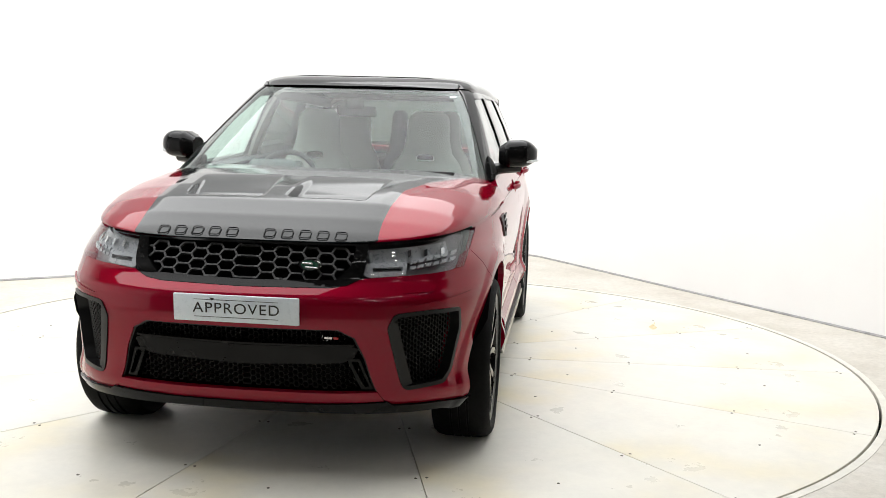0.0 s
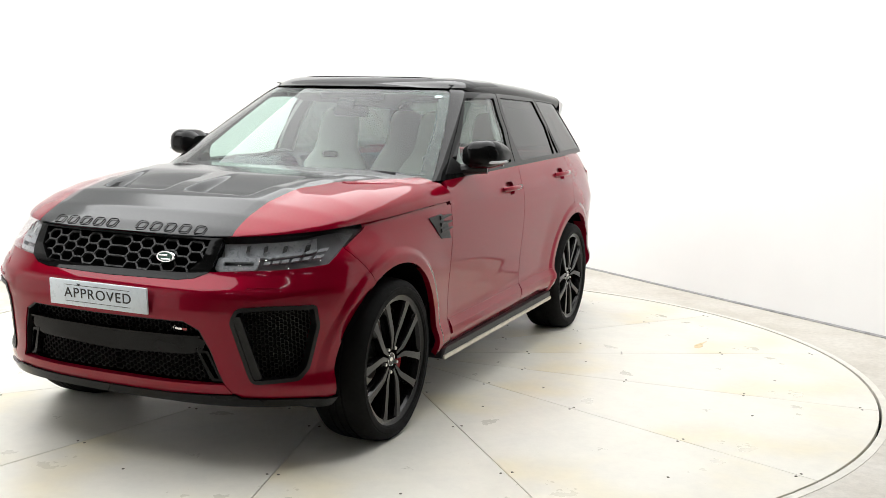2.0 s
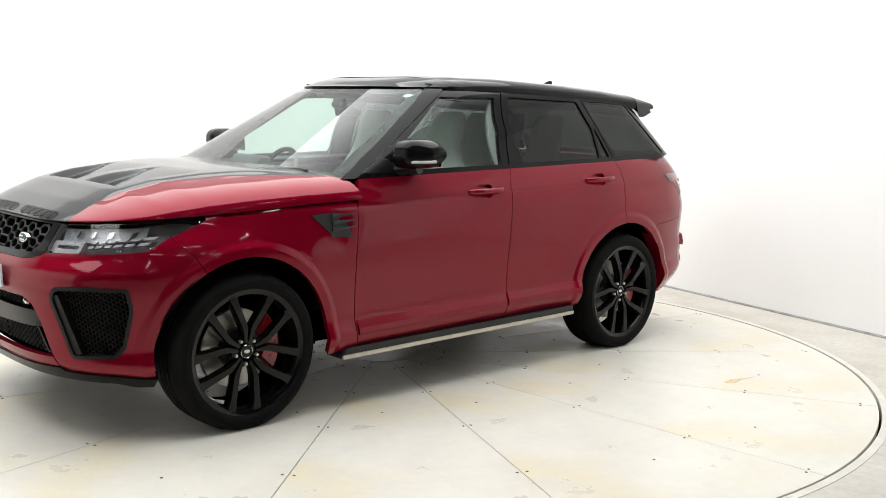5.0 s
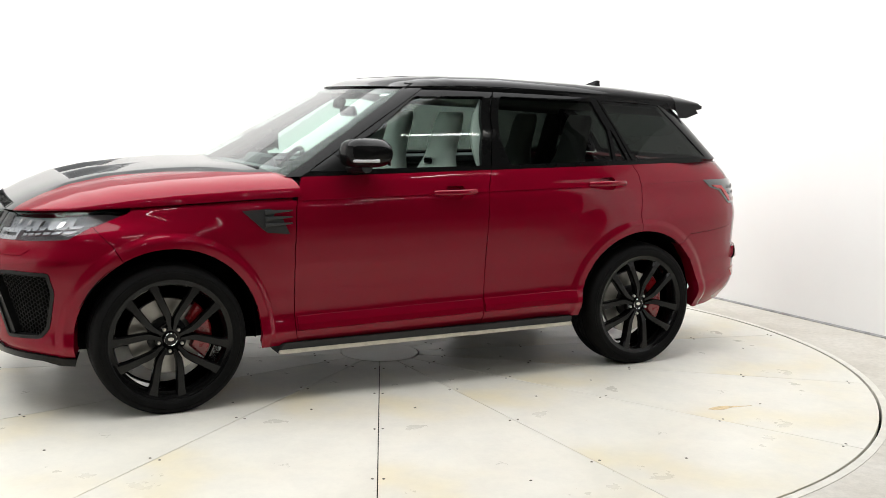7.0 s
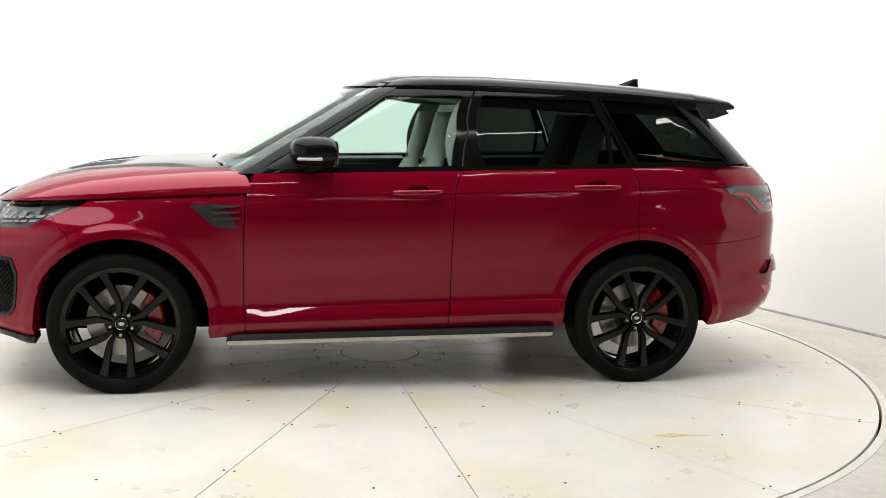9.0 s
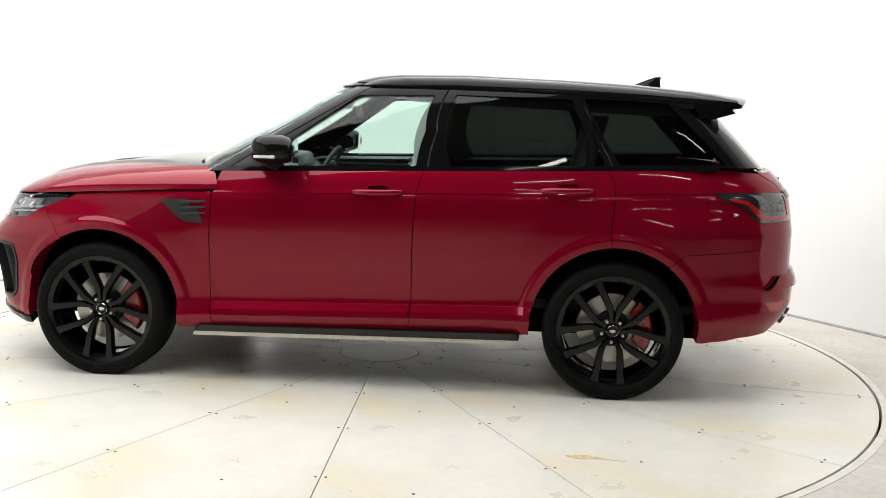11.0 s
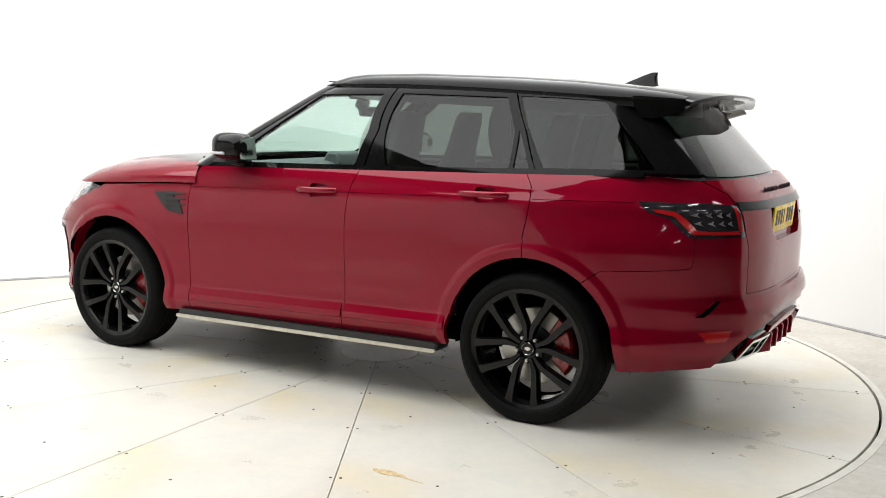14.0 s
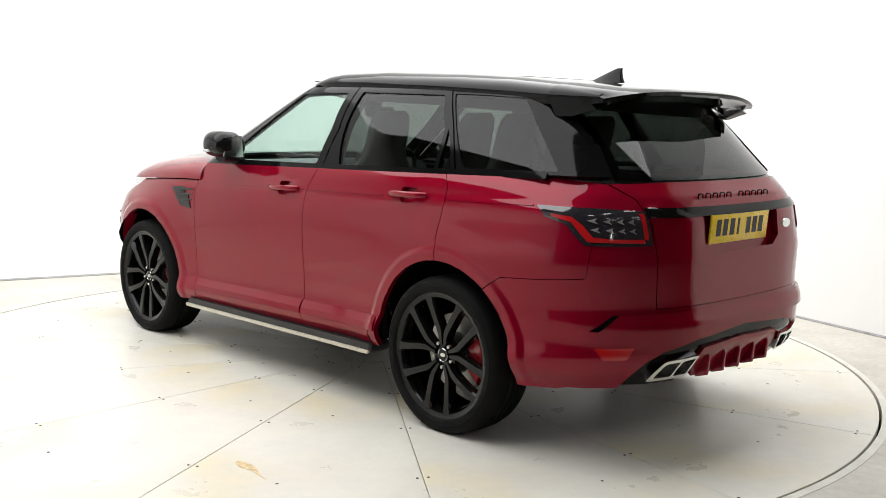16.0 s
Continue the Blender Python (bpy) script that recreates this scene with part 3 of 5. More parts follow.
body("bumper_trim", panel(BODY, [F(0, 0.668), F(0.412, 0.672), F(0.482, 0.634), F(0.524, 0.54), F(0.572, 0.388), F(0.556, 0.394), F(0.508, 0.54), F(0.468, 0.626), F(0.405, 0.660), F(0, 0.656)], (), 0.02, 0.05, -0.006, sides="LR", inset=0), SATIN)


def hex_net(surf, region, w, h, bar, off, shear=0.0):
    """A net of long hexagonal cells on a surface, cut to a region."""
    arr = np.array(region)
    (u0, z0), (u1, z1) = arr.min(0), arr.max(0)
    items = []
    rows = int((z1 - z0) / (h * 0.5)) + 2
    cols = int((u1 - u0) / (w * 0.75)) + 2
    for i in range(-1, rows):
        pts = []
        for j in range(-1, cols * 4):
            k = j % 4
            up = h * 0.25 if (k in (0, 1)) == (i % 2 == 0) else -h * 0.25
            pts.append((u0 + (j // 4) * w + (0, 0.38, 0.5, 0.88)[k] * w, z0 + i * h * 0.5 + up))
        run = []
        for p in dense_open(pts, w / 8):
            if inside(np.array([p[0]]), np.array([p[1]]), region)[0]:
                run.append(p)
            else:
                if len(run) > 2:
                    items.append(run)
                run = []
        if len(run) > 2:
            items.append(run)
    out = []
    for run in items:
        u, z = np.array([p[0] for p in run]), np.array([p[1] for p in run])
        pos = surf.point(u, z) + surf.normal(u, z) * off
        out.append(tube([tuple(p) for p in pos], bar, 4))
    return join(*out)


def dense_open(pts, step):
    out = []
    for (x0, y0), (x1, y1) in zip(pts, pts[1:]):
        k = max(1, int(math.hypot(x1 - x0, y1 - y0) / step))
        out += [(x0 + (x1 - x0) * i / k, y0 + (y1 - y0) * i / k) for i in range(k)]
    return out


def net(name, region, w, h, bar, off, material, centre=False, label=""):
    a = hex_net(BODY, region, w, h, bar, off)
    if centre:
        return body(name, solid(join(a, flip(a)), name=name), material, label)
    return [body(name, solid(a), material, label), body(name, solid(flip(a)), material, label)]


net("mouth_mesh", mouth_half, 0.042, 0.026, 0.0035, -0.055, GRAIN, True, "black hexagonal mesh")
net("intake_mesh", intake, 0.036, 0.022, 0.003, -0.045, GRAIN, False, "black hexagonal mesh")
# near-black sheet behind the mesh, coloured as the intake's inner shade
both("intake_shade", lambda s: panel(BODY, shrunk(intake, -0.02), (), 0.05, 0.0, -0.075, sides=s, inset=0), VOID)
both("intake_surround", lambda s: panel(BODY, shrunk(intake, -0.004), [shrunk(intake, 0.013)], 0.02, 0.05, 0.005, sides=s, inset=0), SATIN, "satin black intake frame")
both("intake_blade", lambda s: panel(BODY, [F(0.612, 0.69), F(0.645, 0.695), F(0.70, 0.42), F(0.668, 0.402)], (), 0.02, 0.05, -0.004, sides=s, inset=0), SATIN)
both("intake_brow", lambda s: panel(BODY, [F(0.665, 0.758), F(0.78, 0.772), S(1.985, 0.792), S(2.06, 0.768), F(0.80, 0.752)], (), 0.02, 0.012, 0.007, sides=s, inset=0), RED, "raised brow over the side intake")
both("washer_cover", lambda s: panel(BODY, rounded([F(0.655, 0.812), F(0.675, 0.838), F(0.79, 0.842), F(0.775, 0.812)], 0.008), (), 0.02, 0.004, 0.0025, sides=s, inset=0), RED)

# grille
grille_half = [F(0, 0.992), F(0.452, 0.996), F(0.440, 0.92), F(0.385, 0.862), F(0, 0.852)]
# backing sheet whose near-black colour is the shade behind the grille bars
body("grille_shade", panel(BODY, [F(0, 1.02), F(0.50, 1.02), F(0.49, 0.84), F(0, 0.83)], (), 0.05, 0.0, -0.08, sides="LR", inset=0), VOID)
frame_half = [F(0, 1.003), F(0.500, 1.003), F(0.487, 0.868), F(0.43, 0.842), F(0.36, 0.833), F(0, 0.827)]
grille_frame = body("grille_frame", panel(BODY, frame_half + [F(0, 0.852), F(0.385, 0.862), F(0.440, 0.92), F(0.452, 0.996), F(0, 0.994)], (), 0.025, 0.05, 0.002, sides="LR", inset=0), BLACK, "gloss black grille frame")
net("grille_mesh", grille_half, 0.128, 0.042, 0.0062, -0.012, GRAIN, True, "black long-hexagon grille")

# bonnet
_lo_x, _lo_y = BODY.xy(BODY.a[:1200], SHUT(2.2) + 0 * BODY.a[:1200])
_hi_x, _hi_y = BODY.xy(BODY.a[:1200], SHUT(1.0) + 0 * BODY.a[:1200])


def bonnet_half(x):
    k = ramp(x, 1.0, 2.0)
    return np.interp(-x, -_lo_x, _lo_y) * k + np.interp(-x, -_hi_x, _hi_y) * (1 - k)


CREST = curve((0.6, 1.262), (0.8, 1.257), (1.1, 1.245), (1.47, 1.218), (1.76, 1.186), (1.96, 1.145), (2.10, 1.095), (2.2, 1.045), (2.26, 1.004))
STRIPE = curve((0.7, 0.82), (1.0, 0.78), (1.35, 0.63), (1.6, 0.565), (2.3, 0.53))


def bonnet_z(x, y):
    half = np.maximum(bonnet_half(x), 0.02)
    s = np.clip(np.abs(y) / half, 0, 1)
    zs = SHUT(x)
    xe = x + 0.5 * ramp(x, 1.3, 2.1) * (2.255 - np.interp(np.abs(y), NOSE_Y, NOSE_X))
    z = zs + np.maximum(CREST(xe) - zs, 0) * (1 - s**4.5) ** (1 / 2.4)
    bulge = 0.012 * (1 - ramp(np.abs(y) - STRIPE(x), -0.06, 0.03)) * ramp(x, 1.05, 1.3) * (1 - ramp(x, 1.8, 2.15))
    f = (1.90 - x) / 0.45
    inner, outer = 0.055, 0.42 + 0.07 * np.clip(f, 0, 1)
    vent = ramp(np.abs(y), inner - 0.01, inner + 0.035) * (1 - ramp(np.abs(y), outer - 0.03, outer)) * ramp(f, -0.03, 0.08) * (1 - ramp(f, 0.10, 1.0))
    return z + bulge - 0.044 * vent


NOSE_X, NOSE_Y = BODY.xy(BODY.a[:501], 1.01 + 0 * BODY.a[:501])
SHEET = Cap(bonnet_z)


def bonnet_grid(s0, s1, nx=90, ns=24):
    """A strip of the bonnet from s0(x) to s1(x), where s is 0 in the middle and 1 at the shut line."""
    verts, norms = [], []
    for i in range(nx + 1):
        u = 1 - (1 - i / nx) ** 1.7
        for j in range(ns + 1):
            base = 0.82 + u * (2.252 - 0.82)
            a, b = s0(base), s1(base)
            s = a + (b - a) * j / ns
            q = math.sin(max(-1, min(1, s)) * math.pi / 2)
            back = 1.06 - 0.25 * q * q
            x = back + u * (2.252 - back)
            y = float(bonnet_half(x)) * q * 0.9995
            verts.append((x, y, float(bonnet_z(x, y))))
    faces = []
    for i in range(nx):
        for j in range(ns):
            a = i * (ns + 1) + j
            faces.append((a, a + ns + 1, a + ns + 2, a + 1))
    return verts, faces


def stripe_s(x):
    h = max(float(bonnet_half(x)), 0.02)
    return min(0.999, math.asin(min(1, float(STRIPE(x)) / h)) / (math.pi / 2))


bonnet = body("bonnet", solid(bonnet_grid(lambda x: -stripe_s(x), stripe_s, 130, 150), angle=60), CARBON, "gloss black centre section of the bonnet")
side_l = bonnet_grid(lambda x: stripe_s(x), lambda x: 1.0, 90, 26)
body("bonnet_side", solid(side_l, angle=60), RED, "red outer section of the bonnet", bonnet)
body("bonnet_side", solid(flip(side_l), angle=60), RED, "red outer section of the bonnet", bonnet)


def text_mesh(words, size, depth, spacing=1.0, width=None):
    """Raised letters in the built-in font, centred, reading along +x with +y up."""
    cu = bpy.data.curves.new("letters", "FONT")
    cu.body, cu.size, cu.extrude, cu.align_x, cu.align_y, cu.space_character = words, size, depth, "CENTER", "CENTER", spacing
    ob = new("letters", cu)
    dg = bpy.context.evaluated_depsgraph_get()
    me = bpy.data.meshes.new_from_object(ob.evaluated_get(dg))
    bpy.data.objects.remove(ob)
    bpy.data.curves.remove(cu)
    xs = [v.co.x for v in me.vertices]
    k = width / (max(xs) - min(xs)) if width else 1.0
    mid = (max(xs) + min(xs)) / 2
    for v in me.vertices:
        v.co.x = (v.co.x - mid) * k
    return me


# the marque's wide lettering on the bonnet's nose, as ten plain raised shapes
def nose_mark(y):
    def at(dy, up):
        x = 2.238 + 0.5 * float(np.interp(abs(y + dy), NOSE_Y, NOSE_X) - 2.255) - 0.040 * up
        return tuple(Vector(SHEET.point(x, y + dy)) + Vector((0.003, 0, 0.004)))

    ring = [(-0.023, 0.15), (-0.023, 0.85), (-0.016, 1.0), (0.016, 1.0), (0.023, 0.85), (0.023, 0.15), (0.016, 0.0), (-0.016, 0.0)]
    return tube([at(dy, up) for dy, up in ring], 0.0024, 6, closed=True)


# fenders, doors, quarters, sills
def trace(*pts):
    """A line (x, z) down the body's side, finely divided so that it stays true on the curved skin."""
    return [S(*p) for p in dense_open(list(pts), 0.03)] + [S(*pts[-1])]


edge_a = trace((0.835, 0.302), (0.850, 0.40), (0.853, 0.55), (0.853, 0.85), (0.845, 1.04), (0.838, float(SHUT(0.84)) - 0.002))
edge_b = trace((-0.282, 0.325), (-0.292, 0.42), (-0.298, 0.5), (-0.299, 0.75), (-0.304, 0.95), (-0.318, 1.13), (-0.352, belt(-0.352)))
edge_c = trace((-1.385, 0.95), (-1.398, 1.04), (-1.403, 1.13), (-1.396, 1.20), (-1.36, belt(-1.36)))
fender = [S(*p) for p in arc(FRONT_HUB, AR, 60.5, 187, 20)] + [S(1.035, 0.30), *edge_a]
fender += [S(x, float(SHUT(x)) - 0.001) for x in (1.0, 1.2, 1.4, 1.55, 1.67)] + [S(1.70, 1.018), S(1.90, 0.935), S(1.86, 0.955), S(1.80, 0.885)]
# added filler, not a car part: red sheet so the bonnet gap looks less black
both("wing_gap_filler", lambda s: panel(BODY, [S(x, float(SHUT(x)) - 0.03) for x in (0.86, 1.0, 1.2, 1.4, 1.55, 1.68)] + [S(x, float(SHUT(x)) + 0.012) for x in (1.68, 1.55, 1.4, 1.2, 1.0, 0.86)], (), 0.03, 0.0, -0.010, sides=s, inset=0), RED, "red filler sheet added behind the bonnet gap")
both("front_wing", lambda s: panel(BODY, fender, (), 0.018, 0.03, sides=s), RED)
def dish(hx, hz):
    """The outline of the hollow behind a door handle."""
    return rounded([S(hx + 0.062, hz + 0.036), S(hx - 0.062, hz + 0.038), S(hx - 0.05, hz - 0.038), S(hx + 0.05, hz - 0.04)], 0.03)


HANDLES = ((-0.10, 1.105), (-1.145, 1.145))
door_f = [*edge_a, S(0.826, 1.13), S(0.80, belt(0.8))] + [S(x, belt(x)) for x in (0.5, 0.2, 0.0, -0.2)] + edge_b[::-1]
front_doors = both("front_door", lambda s: panel(BODY, door_f, [dish(*HANDLES[0])], 0.024, 0.03, sides=s), RED)
door_r = list(edge_b) + [S(x, belt(x)) for x in (-0.6, -0.9, -1.15)] + edge_c[::-1]
door_r += [S(*p) for p in arc(REAR_HUB, AR, 86.5, 0, 12)] + [S(-0.962, 0.34)]
rear_doors = both("rear_door", lambda s: panel(BODY, door_r, [dish(*HANDLES[1])], 0.02, 0.03, sides=s), RED)
quarter = list(edge_c) + [S(x, belt(x)) for x in (-1.6, -1.85, -2.0)] + [R_(0.78, 1.272), R_(0.72, 1.262), R_(0.668, 1.20), R_(0.648, 1.10), R_(0.645, 1.03), S(-2.222, 1.03), S(-2.218, 0.95), S(-2.212, 0.866), S(-2.20, 0.854), S(-2.10, 0.842), S(-2.0, 0.832), S(-1.80, 0.818)]
quarter += [S(*p) for p in arc(REAR_HUB, AR, 127.7, 86.5, 8)]
both("rear_quarter", lambda s: panel(BODY, quarter, (), 0.02, 0.03, sides=s), RED)
def moulding(x0, x1):
    """A band along a door's foot that slopes outwards below a crease, then turns in again."""
    def at(x, row):
        z = 0.456 + 0.025 * (0.84 - x) - (-0.006, 0.0, 0.040, 0.072, 0.085)[row]
        y = float(BODY.point(*BODY.side(x, z))[1])
        return x, y + (-0.012, 0.003, 0.010, 0.008, -0.012)[row], z

    xs = [x0 + (x1 - x0) * i / 24 for i in range(25)]
    verts, faces = grid(at, xs, range(5))
    return verts, faces + [(4, 3, 2, 1, 0), tuple(range(120, 125))]


for k, side in enumerate("LR"):
    for door, x0, x1 in ((front_doors[k], 0.842, -0.288), (rear_doors[k], -0.296, -0.958)):
        low = lambda x, z: S(x, z + LEAN * (0.84 - x))
        it = moulding(x0 - 0.004, x1 + 0.004)
        part("lower_moulding", solid(it if side == "L" else flip(it), angle=12), RED, door, "sloped moulding along the door's foot")
        part("door_crease", panel(BODY, [low(x0 - 0.006, 1.0785), low(x1, 1.0785), low(x1, 1.0730), low(x0 - 0.006, 1.0730)], (), 0.02, 0.006, 0.0045, sides=side, inset=0), RED, door, "thin waist crease")
    body("quarter_crease", panel(BODY, [S(-1.41, 1.1438), S(-1.92, 1.1575), S(-1.92, 1.152), S(-1.41, 1.1383)], (), 0.02, 0.006, 0.0045, sides=side, inset=0), RED, "thin waist crease")

# rear: bumper, tailgate, diffuser
bumper_r = [R_(0, 0.722), R_(0.632, 0.726), R_(0.638, 0.95), R_(0.645, 1.03), S(-2.222, 1.03), S(-2.218, 0.95), S(-2.212, 0.865), S(-2.20, 0.853), S(-2.10, 0.841), S(-2.0, 0.831), S(-1.80, 0.817)] + [S(*p) for p in arc(REAR_HUB, AR, 128, 187, 12)]
bumper_r += [S(-1.90, 0.325), S(-2.05, 0.335), R_(0.84, 0.348), R_(0.72, 0.362), R_(0.715, 0.42), R_(0.665, 0.50), R_(0.60, 0.535), R_(0.40, 0.572), R_(0.0, 0.60)]
body("rear_bumper", panel(BODY, bumper_r, (), 0.022, 0.09, sides="LR", inset=0), RED)
body("bumper_ledge", panel(BODY, [R_(0, 0.70), R_(0.60, 0.705), R_(0.80, 0.70), R_(0.855, 0.632), R_(0.70, 0.632), R_(0.40, 0.625), R_(0, 0.622)], (), 0.03, 0.018, 0.015, sides="LR", inset=0), RED, "projecting ledge of the rear bumper")
tailgate_out = [R_(0, 1.268), R_(0.45, 1.27), R_(0.712, 1.262), R_(0.662, 1.20), R_(0.642, 1.10), R_(0.634, 0.95), R_(0.628, 0.729), R_(0, 0.724), R_(0, 0.955), R_(0.27, 0.955), R_(0.335, 1.0), R_(0.335, 1.125), R_(0, 1.125)]
gate = body("tailgate", panel(BODY, tailgate_out, (), 0.03, 0.04, sides="LR", inset=0), RED)
body("plate_recess", panel(BODY, [R_(0, 1.14), R_(0.35, 1.14), R_(0.35, 0.93), R_(0, 0.93)], (), 0.05, 0, -0.032, sides="LR", inset=0), RED, "recess behind the number plate", gate)
body("tail_strip", panel(BODY, [R_(0, 1.160), R_(0.655, 1.163), R_(0.650, 1.124), R_(0, 1.120)], (), 0.03, 0.02, 0.006, sides="LR", inset=0), BLACK, "gloss black strip across the tailgate", gate)
body("diffuser", panel(BODY, [R_(0, 0.60), R_(0.40, 0.572), R_(0.60, 0.535), R_(0.665, 0.50), R_(0.715, 0.42), R_(0.72, 0.362), R_(0.42, 0.355), R_(0.35, 0.42), R_(0, 0.42)], (), 0.03, 0.05, -0.02, sides="LR", inset=0), BLACK, "gloss black rear valance")
body("diffuser_insert", panel(BODY, [R_(0, 0.54), R_(0.33, 0.525), R_(0.38, 0.44), R_(0.32, 0.375), R_(0, 0.37)], (), 0.03, 0.04, -0.004, sides="LR", inset=0), RED, "red diffuser insert")
for y in (-0.27, -0.135, 0.0, 0.135, 0.27):
    xt = float(BODY.point(BODY.rear(abs(y), 0.45)[0], 0.45)[0])
    body("diffuser_fin", solid(prism([(xt + 0.004, 0.52), (xt - 0.018, 0.47), (xt - 0.012, 0.385), (xt + 0.05, 0.365), (xt + 0.05, 0.52)], y - 0.011, y + 0.011, bevel=0.004)), RED, "red diffuser fin")


pipe_out = rounded([R_(0.640, 0.402), R_(0.585, 0.496), R_(0.368, 0.502), R_(0.405, 0.402)], 0.018)
bore_a = rounded([R_(0.612, 0.416), R_(0.575, 0.482), R_(0.487, 0.484), R_(0.515, 0.416)], 0.012)
bore_b = rounded([R_(0.503, 0.416), R_(0.475, 0.484), R_(0.388, 0.488), R_(0.415, 0.416)], 0.012)
for side in "LR":
    pipe = body("tailpipe", panel(BODY, pipe_out, [bore_a, bore_b], 0.02, 0.07, 0.012, sides=side, inset=0), CHROME, "chrome twin tailpipe tip")
    for shape in (bore_a, bore_b):
        # a near-black sheet closes each bore and gives its shade by colour
        body("bore", panel(BODY, shrunk(shape, -0.004), (), 0.03, 0.0, -0.045, sides=side, inset=0), VOID, "near-black sheet as shade in the tailpipe bore", pipe)
# no recess here: a flat near-black patch paints the notch's shade
both("ledge_notch_shade", lambda s: panel(BODY, [R_(0.795, 0.700), R_(0.858, 0.630), R_(0.838, 0.630), R_(0.778, 0.700)], (), 0.02, 0.004, 0.0175, sides=s, inset=0), VOID, "near-black patch as a notch's shade at the ledge's end")
both("rear_reflector", lambda s: panel(BODY, rounded([R_(0.846, 0.552), R_(0.73, 0.562), R_(0.757, 0.508), R_(0.828, 0.503)], 0.008), (), 0.02, 0.01, 0.004, sides=s, inset=0), TAILRED, "red fog lamp in the rear bumper")

# tail lamps
tail_shape = [S(-1.936, 1.158), R_(0.78, 1.158), R_(0.66, 1.150), R_(0.655, 1.005), R_(0.80, 1.0), S(-2.19, 0.999), S(-2.15, 1.03), S(-2.09, 1.085), S(-1.99, 1.112)]
red_shape = [S(-2.015, 1.125), S(-2.115, 1.118), S(-2.165, 1.085), S(-2.215, 1.035), R_(0.80, 1.030), R_(0.685, 1.032), R_(0.685, 1.015), S(-2.20, 1.014), S(-2.17, 1.04), S(-2.115, 1.095), S(-2.03, 1.112)]
for side in "LR":
    tl = body("tail_lamp", panel(BODY, tail_shape, (), 0.02, 0.015, 0.004, sides=side, inset=0), TAILDARK, "smoked tail lamp with a red light bar")
    body("light_bar", panel(BODY, red_shape, (), 0.015, 0.004, 0.0075, sides=side, inset=0), TAILRED, "", tl)
    body("light_bar", panel(BODY, [R_(0.672, 1.14), R_(0.688, 1.14), R_(0.685, 1.03), R_(0.668, 1.03)], (), 0.015, 0.004, 0.0075, sides=side, inset=0), TAILRED, "", tl)
    for row, z in enumerate((1.105, 1.066)):
        for k in range(4):
            y = 0.84 - 0.035 * k
            chip = panel(BODY, [R_(y, z), R_(y - 0.022, z + 0.012), R_(y - 0.016, z), R_(y - 0.022, z - 0.012)], (), 0.01, 0.003, 0.0075, sides=side, inset=0)
            body("lamp_chip", chip, CHIP, "grey light element", tl)

# head lamps
lamp_region = lamp_low + [S(1.70, 1.022)] + lamp_top[1:]
for side in "LR":
    hl = body("headlamp", panel(BODY, shrunk(lamp_region, -0.004), (), 0.03, 0.0, -0.06, sides=side, inset=0), plain("lamp_housing", (0.14, 0.147, 0.155), 0.35, metal=0.2), "headlamp with grey reflector and light guides behind a clear lens")
    body("reflector", panel(BODY, [F(0.50, 0.996), F(0.65, 1.004), F(0.80, 1.011), S(1.93, 1.015), S(1.96, 0.965), F(0.80, 0.955), F(0.66, 0.945), F(0.52, 0.94)], (), 0.02, 0.02, -0.042, sides=side, inset=0), LAMPGREY, "", hl)
    body("light_guide", panel(BODY, rounded([F(0.50, 0.935), F(0.60, 0.94), F(0.665, 0.94), F(0.665, 0.885), F(0.52, 0.876), F(0.495, 0.885)], 0.01), [rounded([F(0.53, 0.918), F(0.65, 0.92), F(0.65, 0.903), F(0.53, 0.900)], 0.005)], 0.015, 0.02, -0.02, sides=side, inset=0), LAMPGREY, "grey running-light guide", hl)
    for k in range(4):
        y = 0.60 + 0.065 * k
        body("lamp_chip", panel(BODY, [F(y, 0.985), F(y + 0.012, 0.988), F(y + 0.016, 0.965), F(y + 0.004, 0.958)], (), 0.01, 0.01, -0.028, sides=side, inset=0), CHROME, "", hl)
    for row in range(2):
        for k in range(6):
            y = 0.685 + 0.03 * k
            z = 0.912 + 0.024 * row + 0.004 * k
            body("lamp_cell", panel(BODY, [F(y, z), F(y + 0.021, z + 0.003), F(y + 0.021, z + 0.016), F(y, z + 0.013)], (), 0.012, 0.012, -0.03, sides=side, inset=0), LAMPGREY, "", hl)
    lens = body("lens", panel(BODY, lamp_region, (), 0.03, 0.012, 0.0, sides=side, inset=0.001), LENS, "clear lens", hl)
    lens.visible_shadow = False

# greenhouse: roof, pillars, frames, glass
RAIL = curve((-2.1, 1.612), (-1.86, 1.635), (-1.0, 1.672), (-0.47, 1.686), (0.0, 1.692), (0.3, 1.700))
RIDGE = curve((-2.1, 1.682), (-2.0, 1.695), (-1.88, 1.710), (-1.5, 1.742), (-1.12, 1.760), (-0.54, 1.776), (-0.1, 1.770), (0.05, 1.756), (0.15, 1.733), (0.24, 1.699), (0.27, 1.69))


